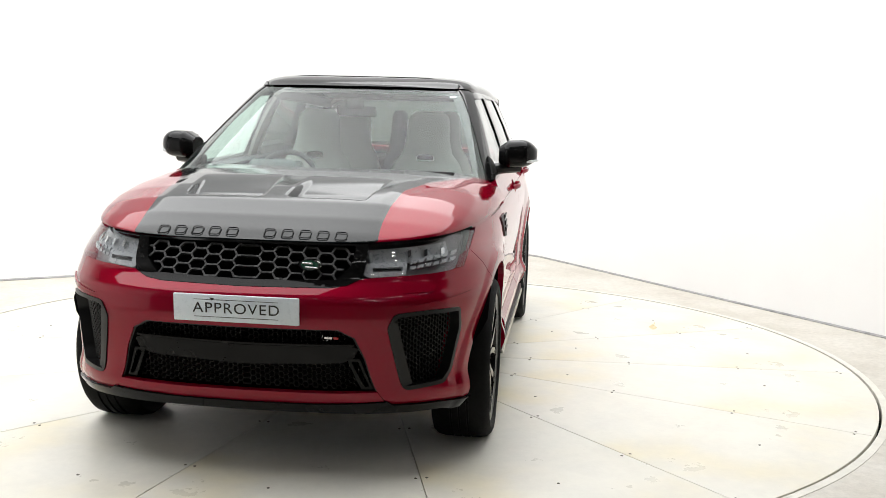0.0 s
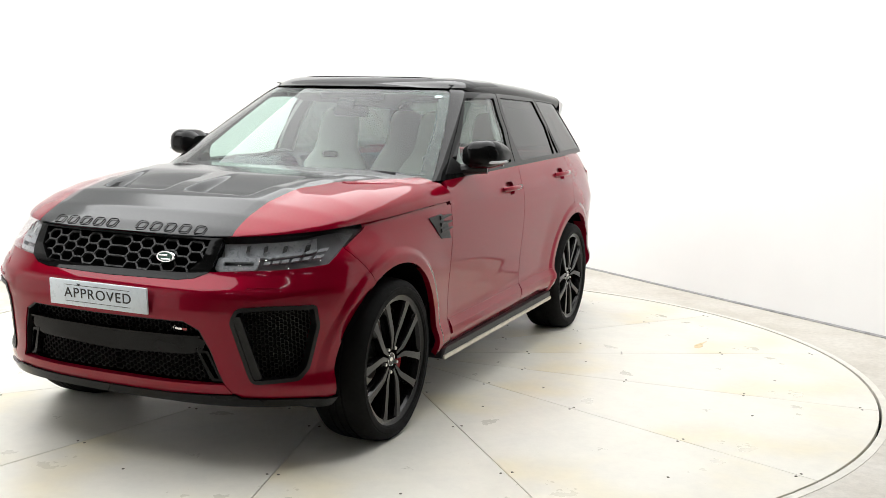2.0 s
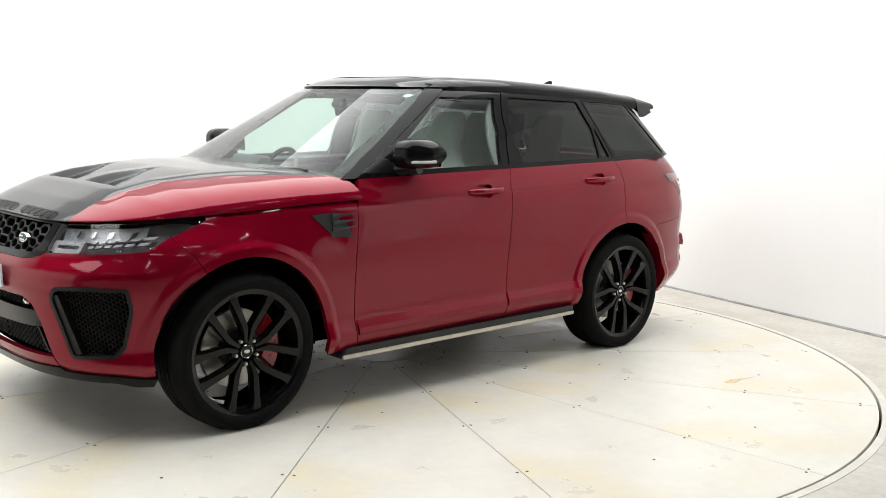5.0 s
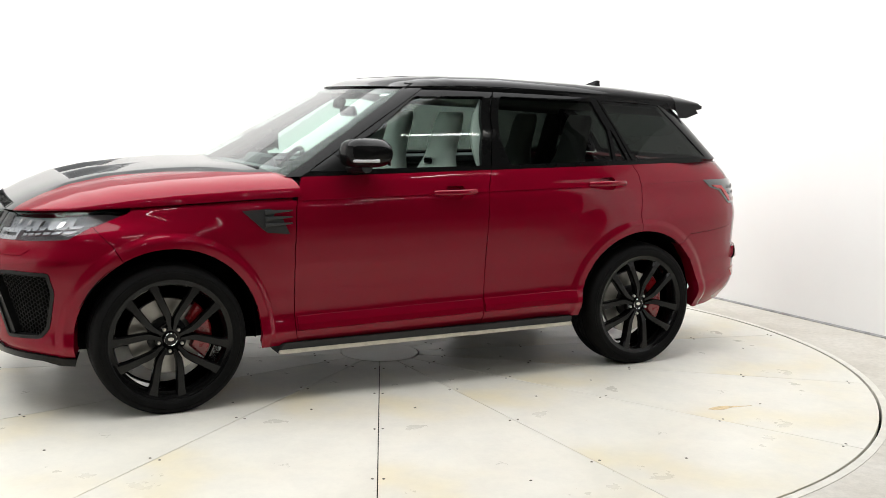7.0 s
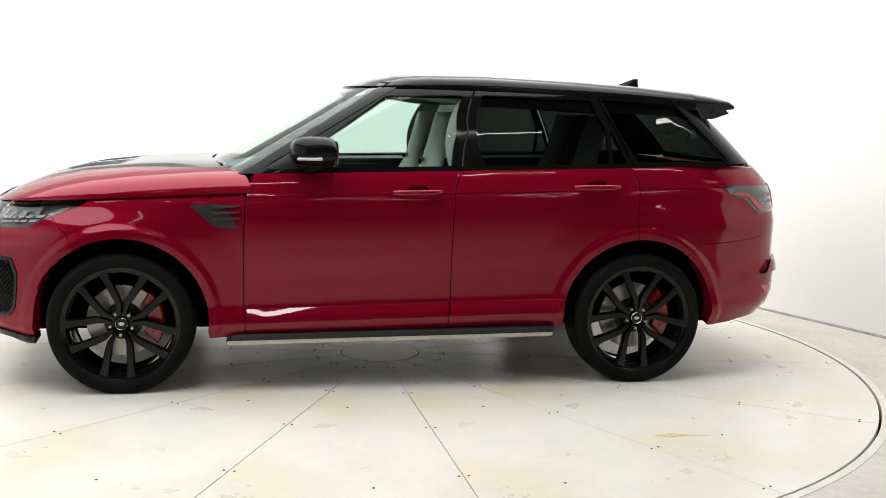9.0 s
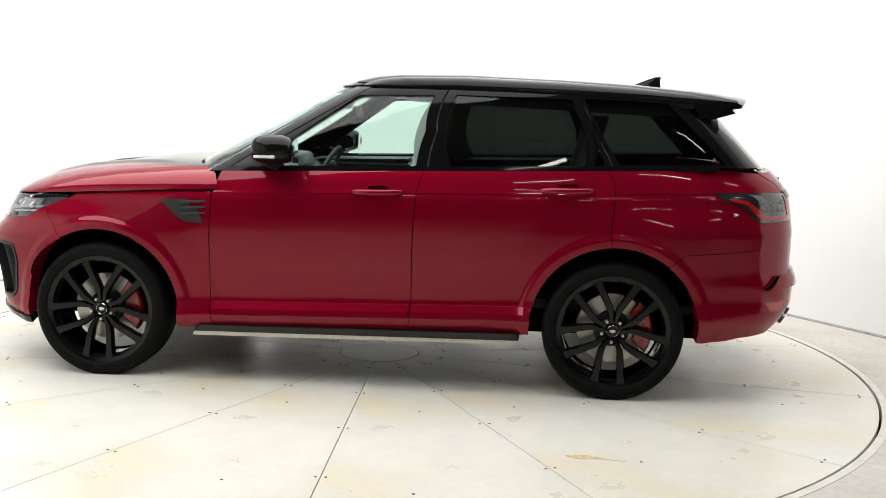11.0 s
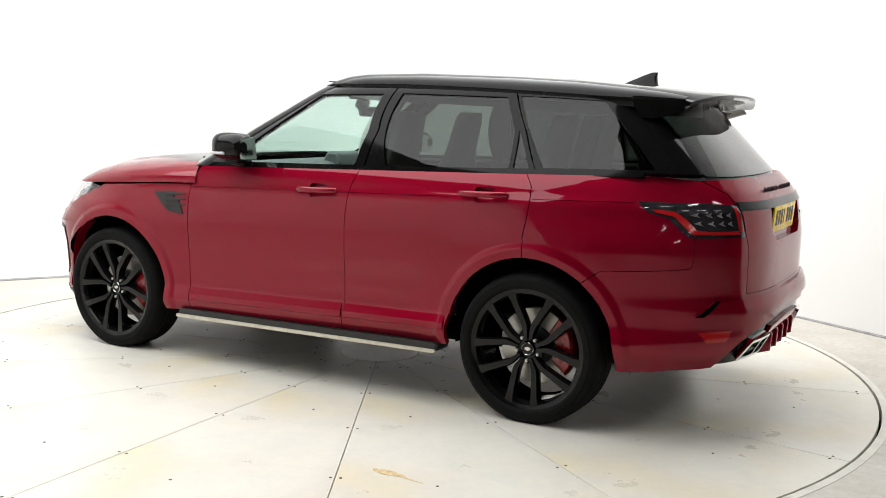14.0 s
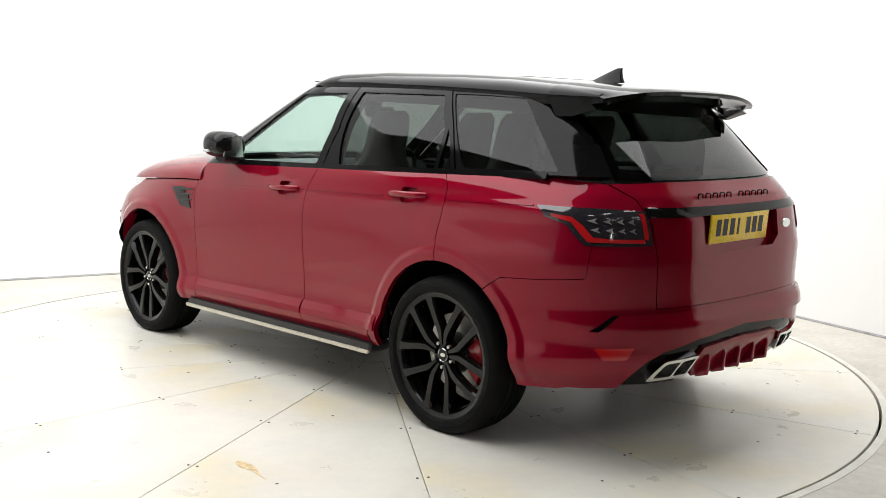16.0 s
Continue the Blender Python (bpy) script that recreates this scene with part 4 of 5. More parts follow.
def roof_item(x0, x1, nx=70, ns=40, lift=0.0):
    verts = []
    for i in range(nx + 1):
        for j in range(ns + 1):
            s = -1 + 2 * j / ns
            q = math.sin(s * math.pi / 2)
            x = x1 + (x0 - x1) * i / nx
            front = x0 - 0.49 * (1 - (1 - abs(q) ** 3) ** (1 / 3))
            if x0 > 0:
                x = x1 + (front - x1) * i / nx
            shift = (x0 - front) * float(ramp(x, -0.6, 0.2)) if x0 > 0 else 0.0
            rail = float(RAIL(x))
            half = float(glass_width(x, rail)) + 0.004
            z = rail + (max(float(RIDGE(x + shift)), rail) - rail) * (1 - abs(q) ** 8) ** 0.45 + lift
            verts.append((x, half * q, z))
    m = ns + 1
    faces = [(i * m + j, (i + 1) * m + j, (i + 1) * m + j + 1, i * m + j + 1) for i in range(nx) for j in range(ns)]
    edge = [i * m for i in range(nx + 1)] + [nx * m + j for j in range(1, m)] + [i * m + ns for i in range(nx - 1, -1, -1)] + [j for j in range(ns - 1, 0, -1)]
    k = len(verts)
    verts += [(verts[e][0] - (0.01 if verts[e][0] > 0 else 0), verts[e][1] * 0.985, verts[e][2] - (0.012 if verts[e][0] > 0.08 else 0.03)) for e in edge]
    n = len(edge)
    faces += [(edge[i], edge[(i + 1) % n], k + (i + 1) % n, k + i) for i in range(n)]
    return verts, faces


roof = body("roof", solid(roof_item(0.252, -1.83), angle=50), BLACK, "gloss black roof with a glass panel")
glass_top = roof_item(-0.02, -1.35, 30, 30, 0.003)
body("roof_panel", solid(([(p[0], p[1] * 0.80, p[2]) for p in glass_top[0]], glass_top[1]), angle=50), BLACK, "dark panoramic roof glass", roof)
both("roof_joint", lambda s: solid((lambda it: it if s == "L" else flip(it))(tube([(x, float(glass_width(x, float(RAIL(x)))) * 0.90, float(RAIL(x)) + 0.022) for x in np.linspace(0.08, -1.8, 24)], 0.004, 6))), GAP, "", roof)
ws = [GF(0, 1.195), GF(0.5, 1.195), GS(0.885, 1.19), GS(0.80, 1.24), GS(0.44, 1.465), GS(0.085, 1.688), GF(0.50, 1.694), GF(0, 1.697)]
ws_in = [GF(0, 1.225), GF(0.5, 1.225), GS(0.885, 1.235), GS(0.80, 1.285), GS(0.49, 1.468), GS(0.19, 1.655), GF(0.42, 1.665), GF(0, 1.665)]
screen = body("windscreen", panel(GLASS, ws, (), 0.04, 0.006, sides="LR", inset=0), SCREEN, "green-tinted windscreen")
screen.visible_shadow = False
body("screen_border", panel(GLASS, ws[:-1] + [ws[-1], ws_in[-1]] + ws_in[-2::-1][0:0] + list(reversed(ws_in[:-1])), (), 0.03, 0.0, -0.008, sides="LR", inset=0), BLACK, "black printed screen border", screen)
both("windscreen_pillar", lambda s: panel(GLASS, [GS(0.885, 1.19), GS(0.80, 1.24), GS(0.44, 1.465), GS(0.085, 1.688), GS(-0.02, 1.692), GS(0.34, 1.475), GS(0.70, 1.255), GS(0.785, 1.195)], (), 0.03, 0.03, 0.004, sides=s, inset=0.001), BLACK, "gloss black windscreen pillar")
frame_f = [GS(0.783, 1.20), GS(0.70, 1.252), GS(0.335, 1.475), GS(0.0, 1.680), GS(-0.2, 1.682), GS(-0.458, 1.680), GS(-0.405, 1.45), GS(-0.36, 1.235)]
glass_f = rounded([GS(0.635, 1.230), GS(0.36, 1.425), GS(0.055, 1.640), GS(-0.385, 1.648), GS(-0.345, 1.45), GS(-0.302, 1.252)], 0.015)
frame_r = [GS(-0.365, 1.236), GS(-0.41, 1.45), GS(-0.464, 1.680), GS(-0.8, 1.676), GS(-1.195, 1.665), GS(-1.29, 1.48), GS(-1.388, 1.268)]
glass_r = rounded([GS(-0.500, 1.257), GS(-0.505, 1.653), GS(-1.155, 1.642), GS(-1.235, 1.47), GS(-1.240, 1.279)], 0.012)
glass_fix = rounded([GS(-1.262, 1.280), GS(-1.258, 1.475), GS(-1.285, 1.43), GS(-1.352, 1.283)], 0.008)
frame_q = [GS(-1.394, 1.268), GS(-1.295, 1.48), GS(-1.202, 1.664), GS(-1.55, 1.650), GS(-1.80, 1.638), GR(0.655, 1.60), GR(0.645, 1.56), GR(0.64, 1.42), GR(0.69, 1.288), GS(-2.0, 1.288)]
glass_q = rounded([GS(-1.425, 1.290), GS(-1.225, 1.648), GS(-1.45, 1.643), GS(-1.685, 1.632), GS(-2.0, 1.306)], 0.012)
for s, k in (("L", 0), ("R", 1)):
    for frame_shape, panes, door, mat in ((frame_f, [glass_f], front_doors[k], SCREEN), (frame_r, [glass_r, glass_fix], rear_doors[k], PRIVACY)):
        fr = part("window_frame", panel(GLASS, frame_shape, panes, 0.03, 0.03, 0.002, sides=s), BLACK, door, "gloss black window frame")
        for pane_shape in panes:
            pane = part("pane", panel(GLASS, shrunk(pane_shape, -0.004), (), 0.05, 0.004, -0.006, sides=s, inset=0), mat, door, "clear pane" if mat is SCREEN else "dark privacy glass")
            pane.visible_shadow = False
    qf = body("rear_pillar", panel(GLASS, frame_q, [glass_q], 0.03, 0.03, 0.002, sides=s), BLACK, "gloss black rear pillar")
    pane = body("quarter_pane", panel(GLASS, shrunk(glass_q, -0.004), (), 0.05, 0.004, -0.003, sides=s, inset=0), PRIVACY, "dark privacy glass", qf)
    pane.visible_shadow = False
both("belt_trim", lambda s: panel(GLASS, [GS(x, belt(x) - 0.008) for x in (0.80, 0.4, 0, -0.4, -0.8, -1.2, -1.6, -1.95)] + [GS(x, belt(x) + 0.018) for x in (-1.95, -1.6, -1.2, -0.8, -0.4, 0, 0.4, 0.76)], (), 0.04, 0.03, 0.009, sides=s, inset=0), BLACK, "gloss black waist trim")
rear_glass = [GR(0, 1.275), GR(0.45, 1.278), GR(0.685, 1.285), GR(0.645, 1.42), GR(0.640, 1.56), GR(0.655, 1.61), GR(0, 1.645)]
pane = body("rear_window", panel(GLASS, rear_glass, (), 0.04, 0.006, -0.004, sides="LR", inset=0), PRIVACY, "dark rear window", gate)
pane.visible_shadow = False
body("rear_window_border", panel(GLASS, [GR(0, 1.262), GR(0.45, 1.264), GR(0.69, 1.272), GR(0.645, 1.42), GR(0.640, 1.56), GR(0.655, 1.60), GR(0.605, 1.60), GR(0.585, 1.55), GR(0.595, 1.42), GR(0.625, 1.315), GR(0.42, 1.300), GR(0, 1.298)], (), 0.03, 0.0, -0.012, sides="LR", inset=0), BLACK, "black printed glass border", gate)


def spoiler_item():
    """A roof spoiler: a wing section lofted across the tailgate, with deep cheeks that run down to the rear pillars."""
    n = 40
    verts = []
    for i in range(n + 1):
        q = math.sin((-1 + 2 * i / n) * math.pi / 2)
        a = abs(q)
        x0, x1 = -1.825, -2.185 + 0.085 * a**3
        zf = float(RAIL(-1.83)) + (float(RIDGE(-1.83)) - float(RAIL(-1.83))) * (1 - a**8) ** 0.45
        zr = 1.690 - 0.046 * a**3
        cheek = float(ramp(a, 0.80, 0.97))
        wf, wr = float(glass_width(-1.83, float(RAIL(-1.83)))) + 0.006, 0.655

        def half(x):
            return q * (wf + (wr - wf) * (x0 - x) / (x0 - x1))

        top = [(x0, zf + 0.001), (x0 - 0.12, zf * 0.70 + zr * 0.30 + 0.001), (x0 - 0.25, zf * 0.3 + zr * 0.7 - 0.002), (x1 + 0.03, zr), (x1, zr - 0.010)]
        low = [(x1 + 0.003, zr - 0.028), (x1 + 0.06, zr - 0.036), (x0 - 0.24, zr - 0.050 - 0.006 * cheek), (x0 - 0.12, zr - 0.062 - 0.030 * cheek), (x0 - 0.04, zf - 0.075 - 0.010 * cheek)]
        verts += [(x, half(x), z) for x, z in top + low]
    m = 10
    faces = [(i * m + j, i * m + (j + 1) % m, (i + 1) * m + (j + 1) % m, (i + 1) * m + j) for i in range(n) for j in range(m)]
    faces += [tuple(range(m - 1, -1, -1)), tuple(range(n * m, (n + 1) * m))]
    return verts, faces


spoiler = body("spoiler", solid(spoiler_item(), angle=32), BLACK, "gloss black roof spoiler")
body("brake_light", solid(rbox((0.012, 0.34, 0.016), 0.004, 1, (-2.178, 0, 1.664))), TAILDARK, "", spoiler)
fin = []
for z, lo, hi, w in ((1.728, -1.50, -1.72, 0.032), (1.75, -1.55, -1.715, 0.022), (1.785, -1.635, -1.712, 0.012), (1.803, -1.685, -1.716, 0.004)):
    fin.append([(lo, 0, z), ((lo * 0.6 + hi * 0.4), w, z), (hi, w * 0.7, z), (hi - 0.004, 0, z), (hi, -w * 0.7, z), ((lo * 0.6 + hi * 0.4), -w, z)])
fin_item = ([v for r in fin for v in r], [(k * 6 + i, k * 6 + (i + 1) % 6, (k + 1) * 6 + (i + 1) % 6, (k + 1) * 6 + i) for k in range(3) for i in range(6)] + [tuple(range(18, 24))])
body("aerial_fin", solid(fin_item, angle=45), BLACK, "gloss black shark-fin aerial")

# cowl and wipers
body("cowl", solid(grid(lambda u, v: (1.14 - 0.27 * abs(v) ** 2 - 0.13 * u, 0.86 * v, 1.205 + 0.02 * u - 0.012 * abs(v)), [0, 0.5, 1], [-1 + i / 12 for i in range(25)])), SATIN, "black scuttle panel")
for y0, y1 in ((-0.62, 0.02), (0.08, 0.70)):
    pts = [(1.075 - 0.20 * y * y, y, 1.238 - 0.01 * y * y) for y in np.linspace(y0, y1, 10)]
    body("wiper", solid(tube(pts, 0.008, 6)), GRAIN, "black wiper blade")

# door mirrors
def mirror_item():
    rings = []
    for i in range(13):
        s = i / 12
        y = 0.905 + 0.212 * s
        k = (1 - max(0, (s - 0.55) / 0.45) ** 2.4 * 0.62) * (0.62 + 0.38 * min(1, s / 0.25))
        ring = []
        for j in range(28):
            a = 2 * math.pi * j / 28
            c, d = math.cos(a), math.sin(a)
            r = (abs(c) ** 3.2 + abs(d) ** 3.2) ** (-1 / 3.2)
            x = 0.455 + 0.130 * r * c * (k if c > 0 else 0.35 * k + 0.65) * (1.0 if c > 0 else 0.9) + 0.03 * (1 - s)
            ring.append((x, y, 1.315 + (0.088 if d > 0 else 0.070) * r * d * k + 0.01 * s))
        rings.append(ring)
    n = 28
    verts = [v for r in rings for v in r]
    faces = [(i * n + j, (i + 1) * n + j, (i + 1) * n + (j + 1) % n, i * n + (j + 1) % n) for i in range(12) for j in range(n)]
    faces += [tuple(range(n)), tuple(range(12 * n + n - 1, 12 * n - 1, -1))]
    return verts, faces


for k, side in enumerate("LR"):
    turn = (lambda it: it) if side == "L" else flip
    mir = part("door_mirror", solid(turn(mirror_item()), angle=50), BLACK, front_doors[k], "gloss black door mirror with a clear indicator strip")
    part("mirror_arm", solid(turn(tube([(0.50, 0.86, 1.235), (0.50, 0.93, 1.245), (0.47, 1.02, 1.250)], [0.035, 0.032, 0.028], 10, flat=1.4))), SATIN, front_doors[k], "satin black mirror arm")
    part("indicator", solid(turn(tube([(0.574, 0.965, 1.285), (0.576, 1.02, 1.288), (0.560, 1.082, 1.290), (0.50, 1.110, 1.292), (0.44, 1.119, 1.292)], 0.0085, 8))), LAMPPALE, front_doors[k], "clear indicator strip")
    part("mirror_glass", solid(turn(prism([(0.935, 1.255), (1.07, 1.26), (1.075, 1.37), (0.95, 1.385)], 0.352, 0.356, axis=0))), CHROME, front_doors[k], "mirror glass")
    part("mirror_foot", panel(GLASS, [GS(0.74, 1.222), GS(0.60, 1.308), GS(0.45, 1.235), GS(0.45, 1.218)], (), 0.03, 0.02, 0.008, sides=side, inset=0), SATIN, front_doors[k], "black triangle at the mirror's foot")
    # handles
    for door, (hx, hz) in ((front_doors[k], HANDLES[0]), (rear_doors[k], HANDLES[1])):
        yb = float(BODY.point(*BODY.side(hx, hz))[1])
        part("handle_cup", panel(BODY, shrunk(dish(hx, hz), -0.004), (), 0.015, 0.0, -0.026, sides=side, inset=0), RED, door, "dished red handle cup")
        pts = [(hx + 0.135, yb + 0.004, hz - 0.002), (hx + 0.11, yb + 0.022, hz), (hx + 0.05, yb + 0.036, hz + 0.002), (hx - 0.05, yb + 0.037, hz + 0.004), (hx - 0.11, yb + 0.03, hz + 0.006), (hx - 0.132, yb + 0.004, hz + 0.006)]
        part("handle", solid(turn(tube(pts, [0.013, 0.016, 0.016, 0.016, 0.016, 0.013], 10, flat=0.7)), angle=60), RED, door, "red pull handle")
    # wing vent with three blades
    vent = [S(1.137, 1.026), S(0.995, 1.036), S(0.955, 1.022), S(0.975, 1.0), S(0.925, 0.985), S(0.885, 0.903), S(1.005, 0.912), S(1.03, 0.93)]
    v = body("wing_vent", panel(BODY, vent, (), 0.02, 0.012, 0.006, sides=side, inset=0), GRAIN, "black side vent with blades")
    for z0 in (1.018, 0.985, 0.952):
        blade = tube([tuple(BODY.point(*BODY.side(x, z0 + 0.004 * i)) + np.array([0, 0.008, 0])) for i, x in enumerate((1.02, 0.95, 0.872))], [0.013, 0.009, 0.004], 6, flat=0.6)
        body("vent_blade", solid(turn(blade)), GRAIN, "", v)

    # side step
    step_item = prism(rounded([(0.925, 0.318), (0.955, 0.262), (-0.90, 0.292), (-0.915, 0.345)], 0.02), 0.84, 0.985, bevel=0.012)
    st = body("side_step", solid(turn(step_item), angle=40), GRAIN, "black running board with a pale metal edge")
    edge = prism(rounded([(0.945, 0.284), (0.948, 0.262), (-0.90, 0.290), (-0.905, 0.310)], 0.012), 0.980, 0.993, bevel=0.004)
    body("step_edge", solid(turn(edge), angle=40), STEP, "pale metal edge strip", st)

# under-body and wheel housings
body("underbody", solid(rbox((4.05, 1.5, 0.10), 0.03, 2, (0.03, 0, 0.36))), VOID, "dark underbody")
both("inner_side", lambda s: solid((lambda it: it if s == "L" else flip(it))(prism([(0.92, 0.31), (-0.88, 0.33), (-0.88, 0.60), (-1.0, 1.0), (-1.95, 1.0), (-1.95, 1.2), (0.8, 1.16), (0.92, 0.9)], 0.84, 0.87))), CABIN, "dark inner door trim")
for hub in HUBS:
    for s in (1, -1):
        prof = [(hub[0] + 0.468 * math.cos(radians(a)), hub[1] + 0.468 * math.sin(radians(a))) for a in range(-6, 187, 8)]
        v = [(x, s * (0.865 + 0.116 * float(ramp(z, 0.45, 0.66))), z) for x, z in prof] + [(x, s * 0.60, z) for x, z in prof]
        n = len(prof)
        f = [(i, i + 1, n + i + 1, n + i) for i in range(n - 1)] + [tuple(range(n, 2 * n))]
        body("arch_liner", solid((v, f), angle=40), VOID, "black wheel-arch liner")

# wheels: tyre, rim barrel, five twin spokes, cap, nuts, disc and caliper
def spoke_item(k):
    """One twin spoke: two kinked arms that part towards the rim."""
    items = []
    for s in (-1, 1):
        def ctr(r):
            return radians(s * float(np.interp(r, (0.05, 0.08, 0.118, 0.15, 0.19, 0.25, 0.30), (13.0, 11.0, 10.8, 14.5, 17.8, 20.8, 22.0))))
        ring_pts = []
        for i in range(13):
            r = 0.050 + 0.251 * i / 12
            a = ctr(r)
            w = float(np.interp(r, (0.05, 0.08, 0.118, 0.15, 0.25, 0.292), (0.0095, 0.0125, 0.0185, 0.0205, 0.0225, 0.031)))
            top = 0.016 + 0.014 * (i / 12) + 0.004 * math.sin(math.pi * i / 12)
            c = (r * math.cos(a), r * math.sin(a))
            t = (-math.sin(a), math.cos(a))
            ring_pts.append([(c[0] + t[0] * w * e, top - dep, c[1] + t[1] * w * e) for e, dep in ((-1, 0.012), (-0.72, 0.0), (0.72, 0.0), (1, 0.012), (0.9, 0.05), (-0.9, 0.05))])
        v = [p for r in ring_pts for p in r]
        f = [(i * 6 + j, i * 6 + (j + 1) % 6, (i + 1) * 6 + (j + 1) % 6, (i + 1) * 6 + j) for i in range(12) for j in range(6)] + [tuple(range(5, -1, -1)), tuple(range(72, 78))]
        items.append((v, f))
    return join(*items)


TYRE_P = [(0.296, -0.115), (0.306, -0.130), (0.335, -0.137), (0.362, -0.131), (0.378, -0.112), (0.3855, -0.08), (0.3868, -0.045), (0.380, -0.043), (0.380, -0.035), (0.3872, -0.033), (0.3878, -0.006), (0.381, -0.004), (0.381, 0.004), (0.3878, 0.006), (0.3872, 0.033), (0.380, 0.035), (0.380, 0.043), (0.3868, 0.045), (0.3855, 0.08), (0.378, 0.112), (0.364, 0.128), (0.352, 0.1345), (0.350, 0.1325), (0.345, 0.1365), (0.325, 0.1355), (0.321, 0.1325), (0.3175, 0.1322), (0.312, 0.127), (0.306, 0.115)]
RIM_P = [(0.270, -0.11), (0.298, -0.118), (0.302, -0.105), (0.276, -0.08), (0.272, 0.05), (0.274, 0.090), (0.283, 0.108), (0.287, 0.116), (0.303, 0.120), (0.312, 0.1255), (0.314, 0.118), (0.308, 0.108)]
tyre_item = lathe([(r + 0.004 * ramp(r, 0.33, 0.37), y) for r, y in TYRE_P], 120)
# the tyre flattens where it stands
tyre_mesh = solid(([(x, y * (1 + 0.05 * max(0, -z - 0.30) / 0.08), max(z, -0.3795)) for x, y, z in tyre_item[0]], tyre_item[1]), angle=30)
rim_mesh = solid(lathe(RIM_P, 96), angle=30)
spoke_mesh = solid(moved(spoke_item(0), pose(0, 0.088, 0)), angle=30)
hub_mesh = solid(lathe([(0.0, 0.098), (0.030, 0.098), (0.034, 0.094), (0.036, 0.084), (0.062, 0.090), (0.074, 0.082), (0.078, 0.05), (0.0, 0.03)], 40), angle=30)
capring_mesh = solid(lathe([(0.0305, 0.0985), (0.0318, 0.1000), (0.0332, 0.0985)], 32))
badge_mesh = solid(moved(lathe([(0.0, 0.0), (0.011, 0.0), (0.012, -0.002)], 24), pose(0, 0.1, 0) @ Matrix.Diagonal((1.4, 1, 0.8, 1))))
nut_mesh = solid(lathe([(0.0, 0.104), (0.007, 0.104), (0.009, 0.101), (0.0095, 0.085)], 6), angle=20)
disc_mesh = solid(lathe([(0.10, -0.03), (0.10, 0.0), (0.195, 0.0), (0.197, -0.004), (0.197, -0.026), (0.195, -0.03)], 64), angle=30)
bell_mesh = solid(lathe([(0.0, 0.03), (0.08, 0.03), (0.10, 0.02), (0.105, -0.002), (0.105, -0.06), (0.0, -0.06)], 40), angle=30)
cal = [(0.222 * math.cos(radians(a)), 0.222 * math.sin(radians(a))) for a in range(-42, 43, 7)] + [(0.125 * math.cos(radians(a)), 0.125 * math.sin(radians(a))) for a in range(36, -37, -9)]
caliper_mesh = solid(prism(cal, -0.045, 0.036, bevel=0.012), angle=40)


def wheel(hub, side, turn, cal_at):
    y = 0.856 * side
    at = CAR_AT @ pose(hub[0], y, 0.3800) @ (Matrix.Identity(4) if side > 0 else pose(0, 0, 0, 0, 0, 180))
    w = part("wheel", rim_mesh, WHEELBLACK, car, "gloss black twin-spoke alloy wheel", at)
    part("tyre", tyre_mesh, RUBBER, w, "black low-profile tyre")
    part("hub_centre", hub_mesh, WHEELBLACK, w)
    part("cap_ring", capring_mesh, CHROME, w, "thin bright ring")
    part("cap_badge", badge_mesh, STEEL, w, "small oval badge")
    for k in range(5):
        part("spoke", spoke_mesh, WHEELBLACK, w, at=pose(0, 0, 0, 0, -(turn + 72 * k), 0))
        a = radians(turn + 36 + 72 * k)
        part("wheel_nut", nut_mesh, STEEL, w, "bright wheel nut", pose(0.0610 * math.cos(a), 0, 0.0610 * math.sin(a)))
    part("brake_disc", disc_mesh, DISC, w, "grey iron brake disc")
    part("disc_bell", bell_mesh, GRAIN, w)
    part("caliper", caliper_mesh, CALIPER, w, "red brake caliper", pose(0, 0.012, 0, 0, -cal_at, 0))
    return w


wheel(FRONT_HUB, 1, 94.5, 180 - 8)
wheel(REAR_HUB, 1, 93.5, 180 - 8)
wheel(FRONT_HUB, -1, 80, 8)
wheel(REAR_HUB, -1, 75, 8)

# plates and badges
def on_front(y, z, off=0.0):
    u, _ = BODY.front(abs(y), z)
    p = BODY.point(u, z) + BODY.normal(u, z) * off
    return float(p[0]), y, float(p[2])


plate_m = CAR_AT @ pose(2.405, -0.008, 0.740, 90, 0, 90) @ pose(0, 0, 0, 3, 0, 0)
plate = part("front_plate", solid(rbox((0.530, 0.113, 0.012), 0.003, 2)), PLATEWHITE, car, "white dealer plate lettered APPROVED", plate_m)
plate_text = text_mesh("APPROVED", 0.062, 0.0008, 1.12, 0.365)
part("lettering", plate_text, INK, plate, "black capital letters", pose(0, 0.0, 0.0068))
for z in (0.036, -0.036):
    part("rule", solid(rbox((0.355, 0.0022, 0.001), 0.0003, 1)), INK, plate, "", pose(0, z, 0.0065))
part("pointer", solid(prism([(-0.011, 0.044), (0.011, 0.044), (0, 0.033)], 0, 0.001, axis=2)), INK, plate, "", pose(-0.10, 0, 0.0062))
bx, by, bz = on_front(0.142 + 0.13, 0.918)
badge = body("grille_badge", solid(moved(lathe([(0, 0.010), (0.92, 0.010), (1.0, 0.006), (1.0, -0.01)], 40), pose(bx + 0.004, by, bz, 0, 0, -90) @ pose(0, 0, 0, 12, 0, 0) @ Matrix.Diagonal((0.050, 1, 0.0255, 1))), angle=40), CHROME, "oval silver and green grille badge")
body("badge_field", solid(moved(lathe([(0, 0.0125), (0.72, 0.0125), (0.74, 0.009)], 40), pose(bx + 0.004, by, bz, 0, 0, -90) @ pose(0, 0, 0, 12, 0, 0) @ Matrix.Diagonal((0.050, 1, 0.0255, 1)))), GREEN, "", badge)
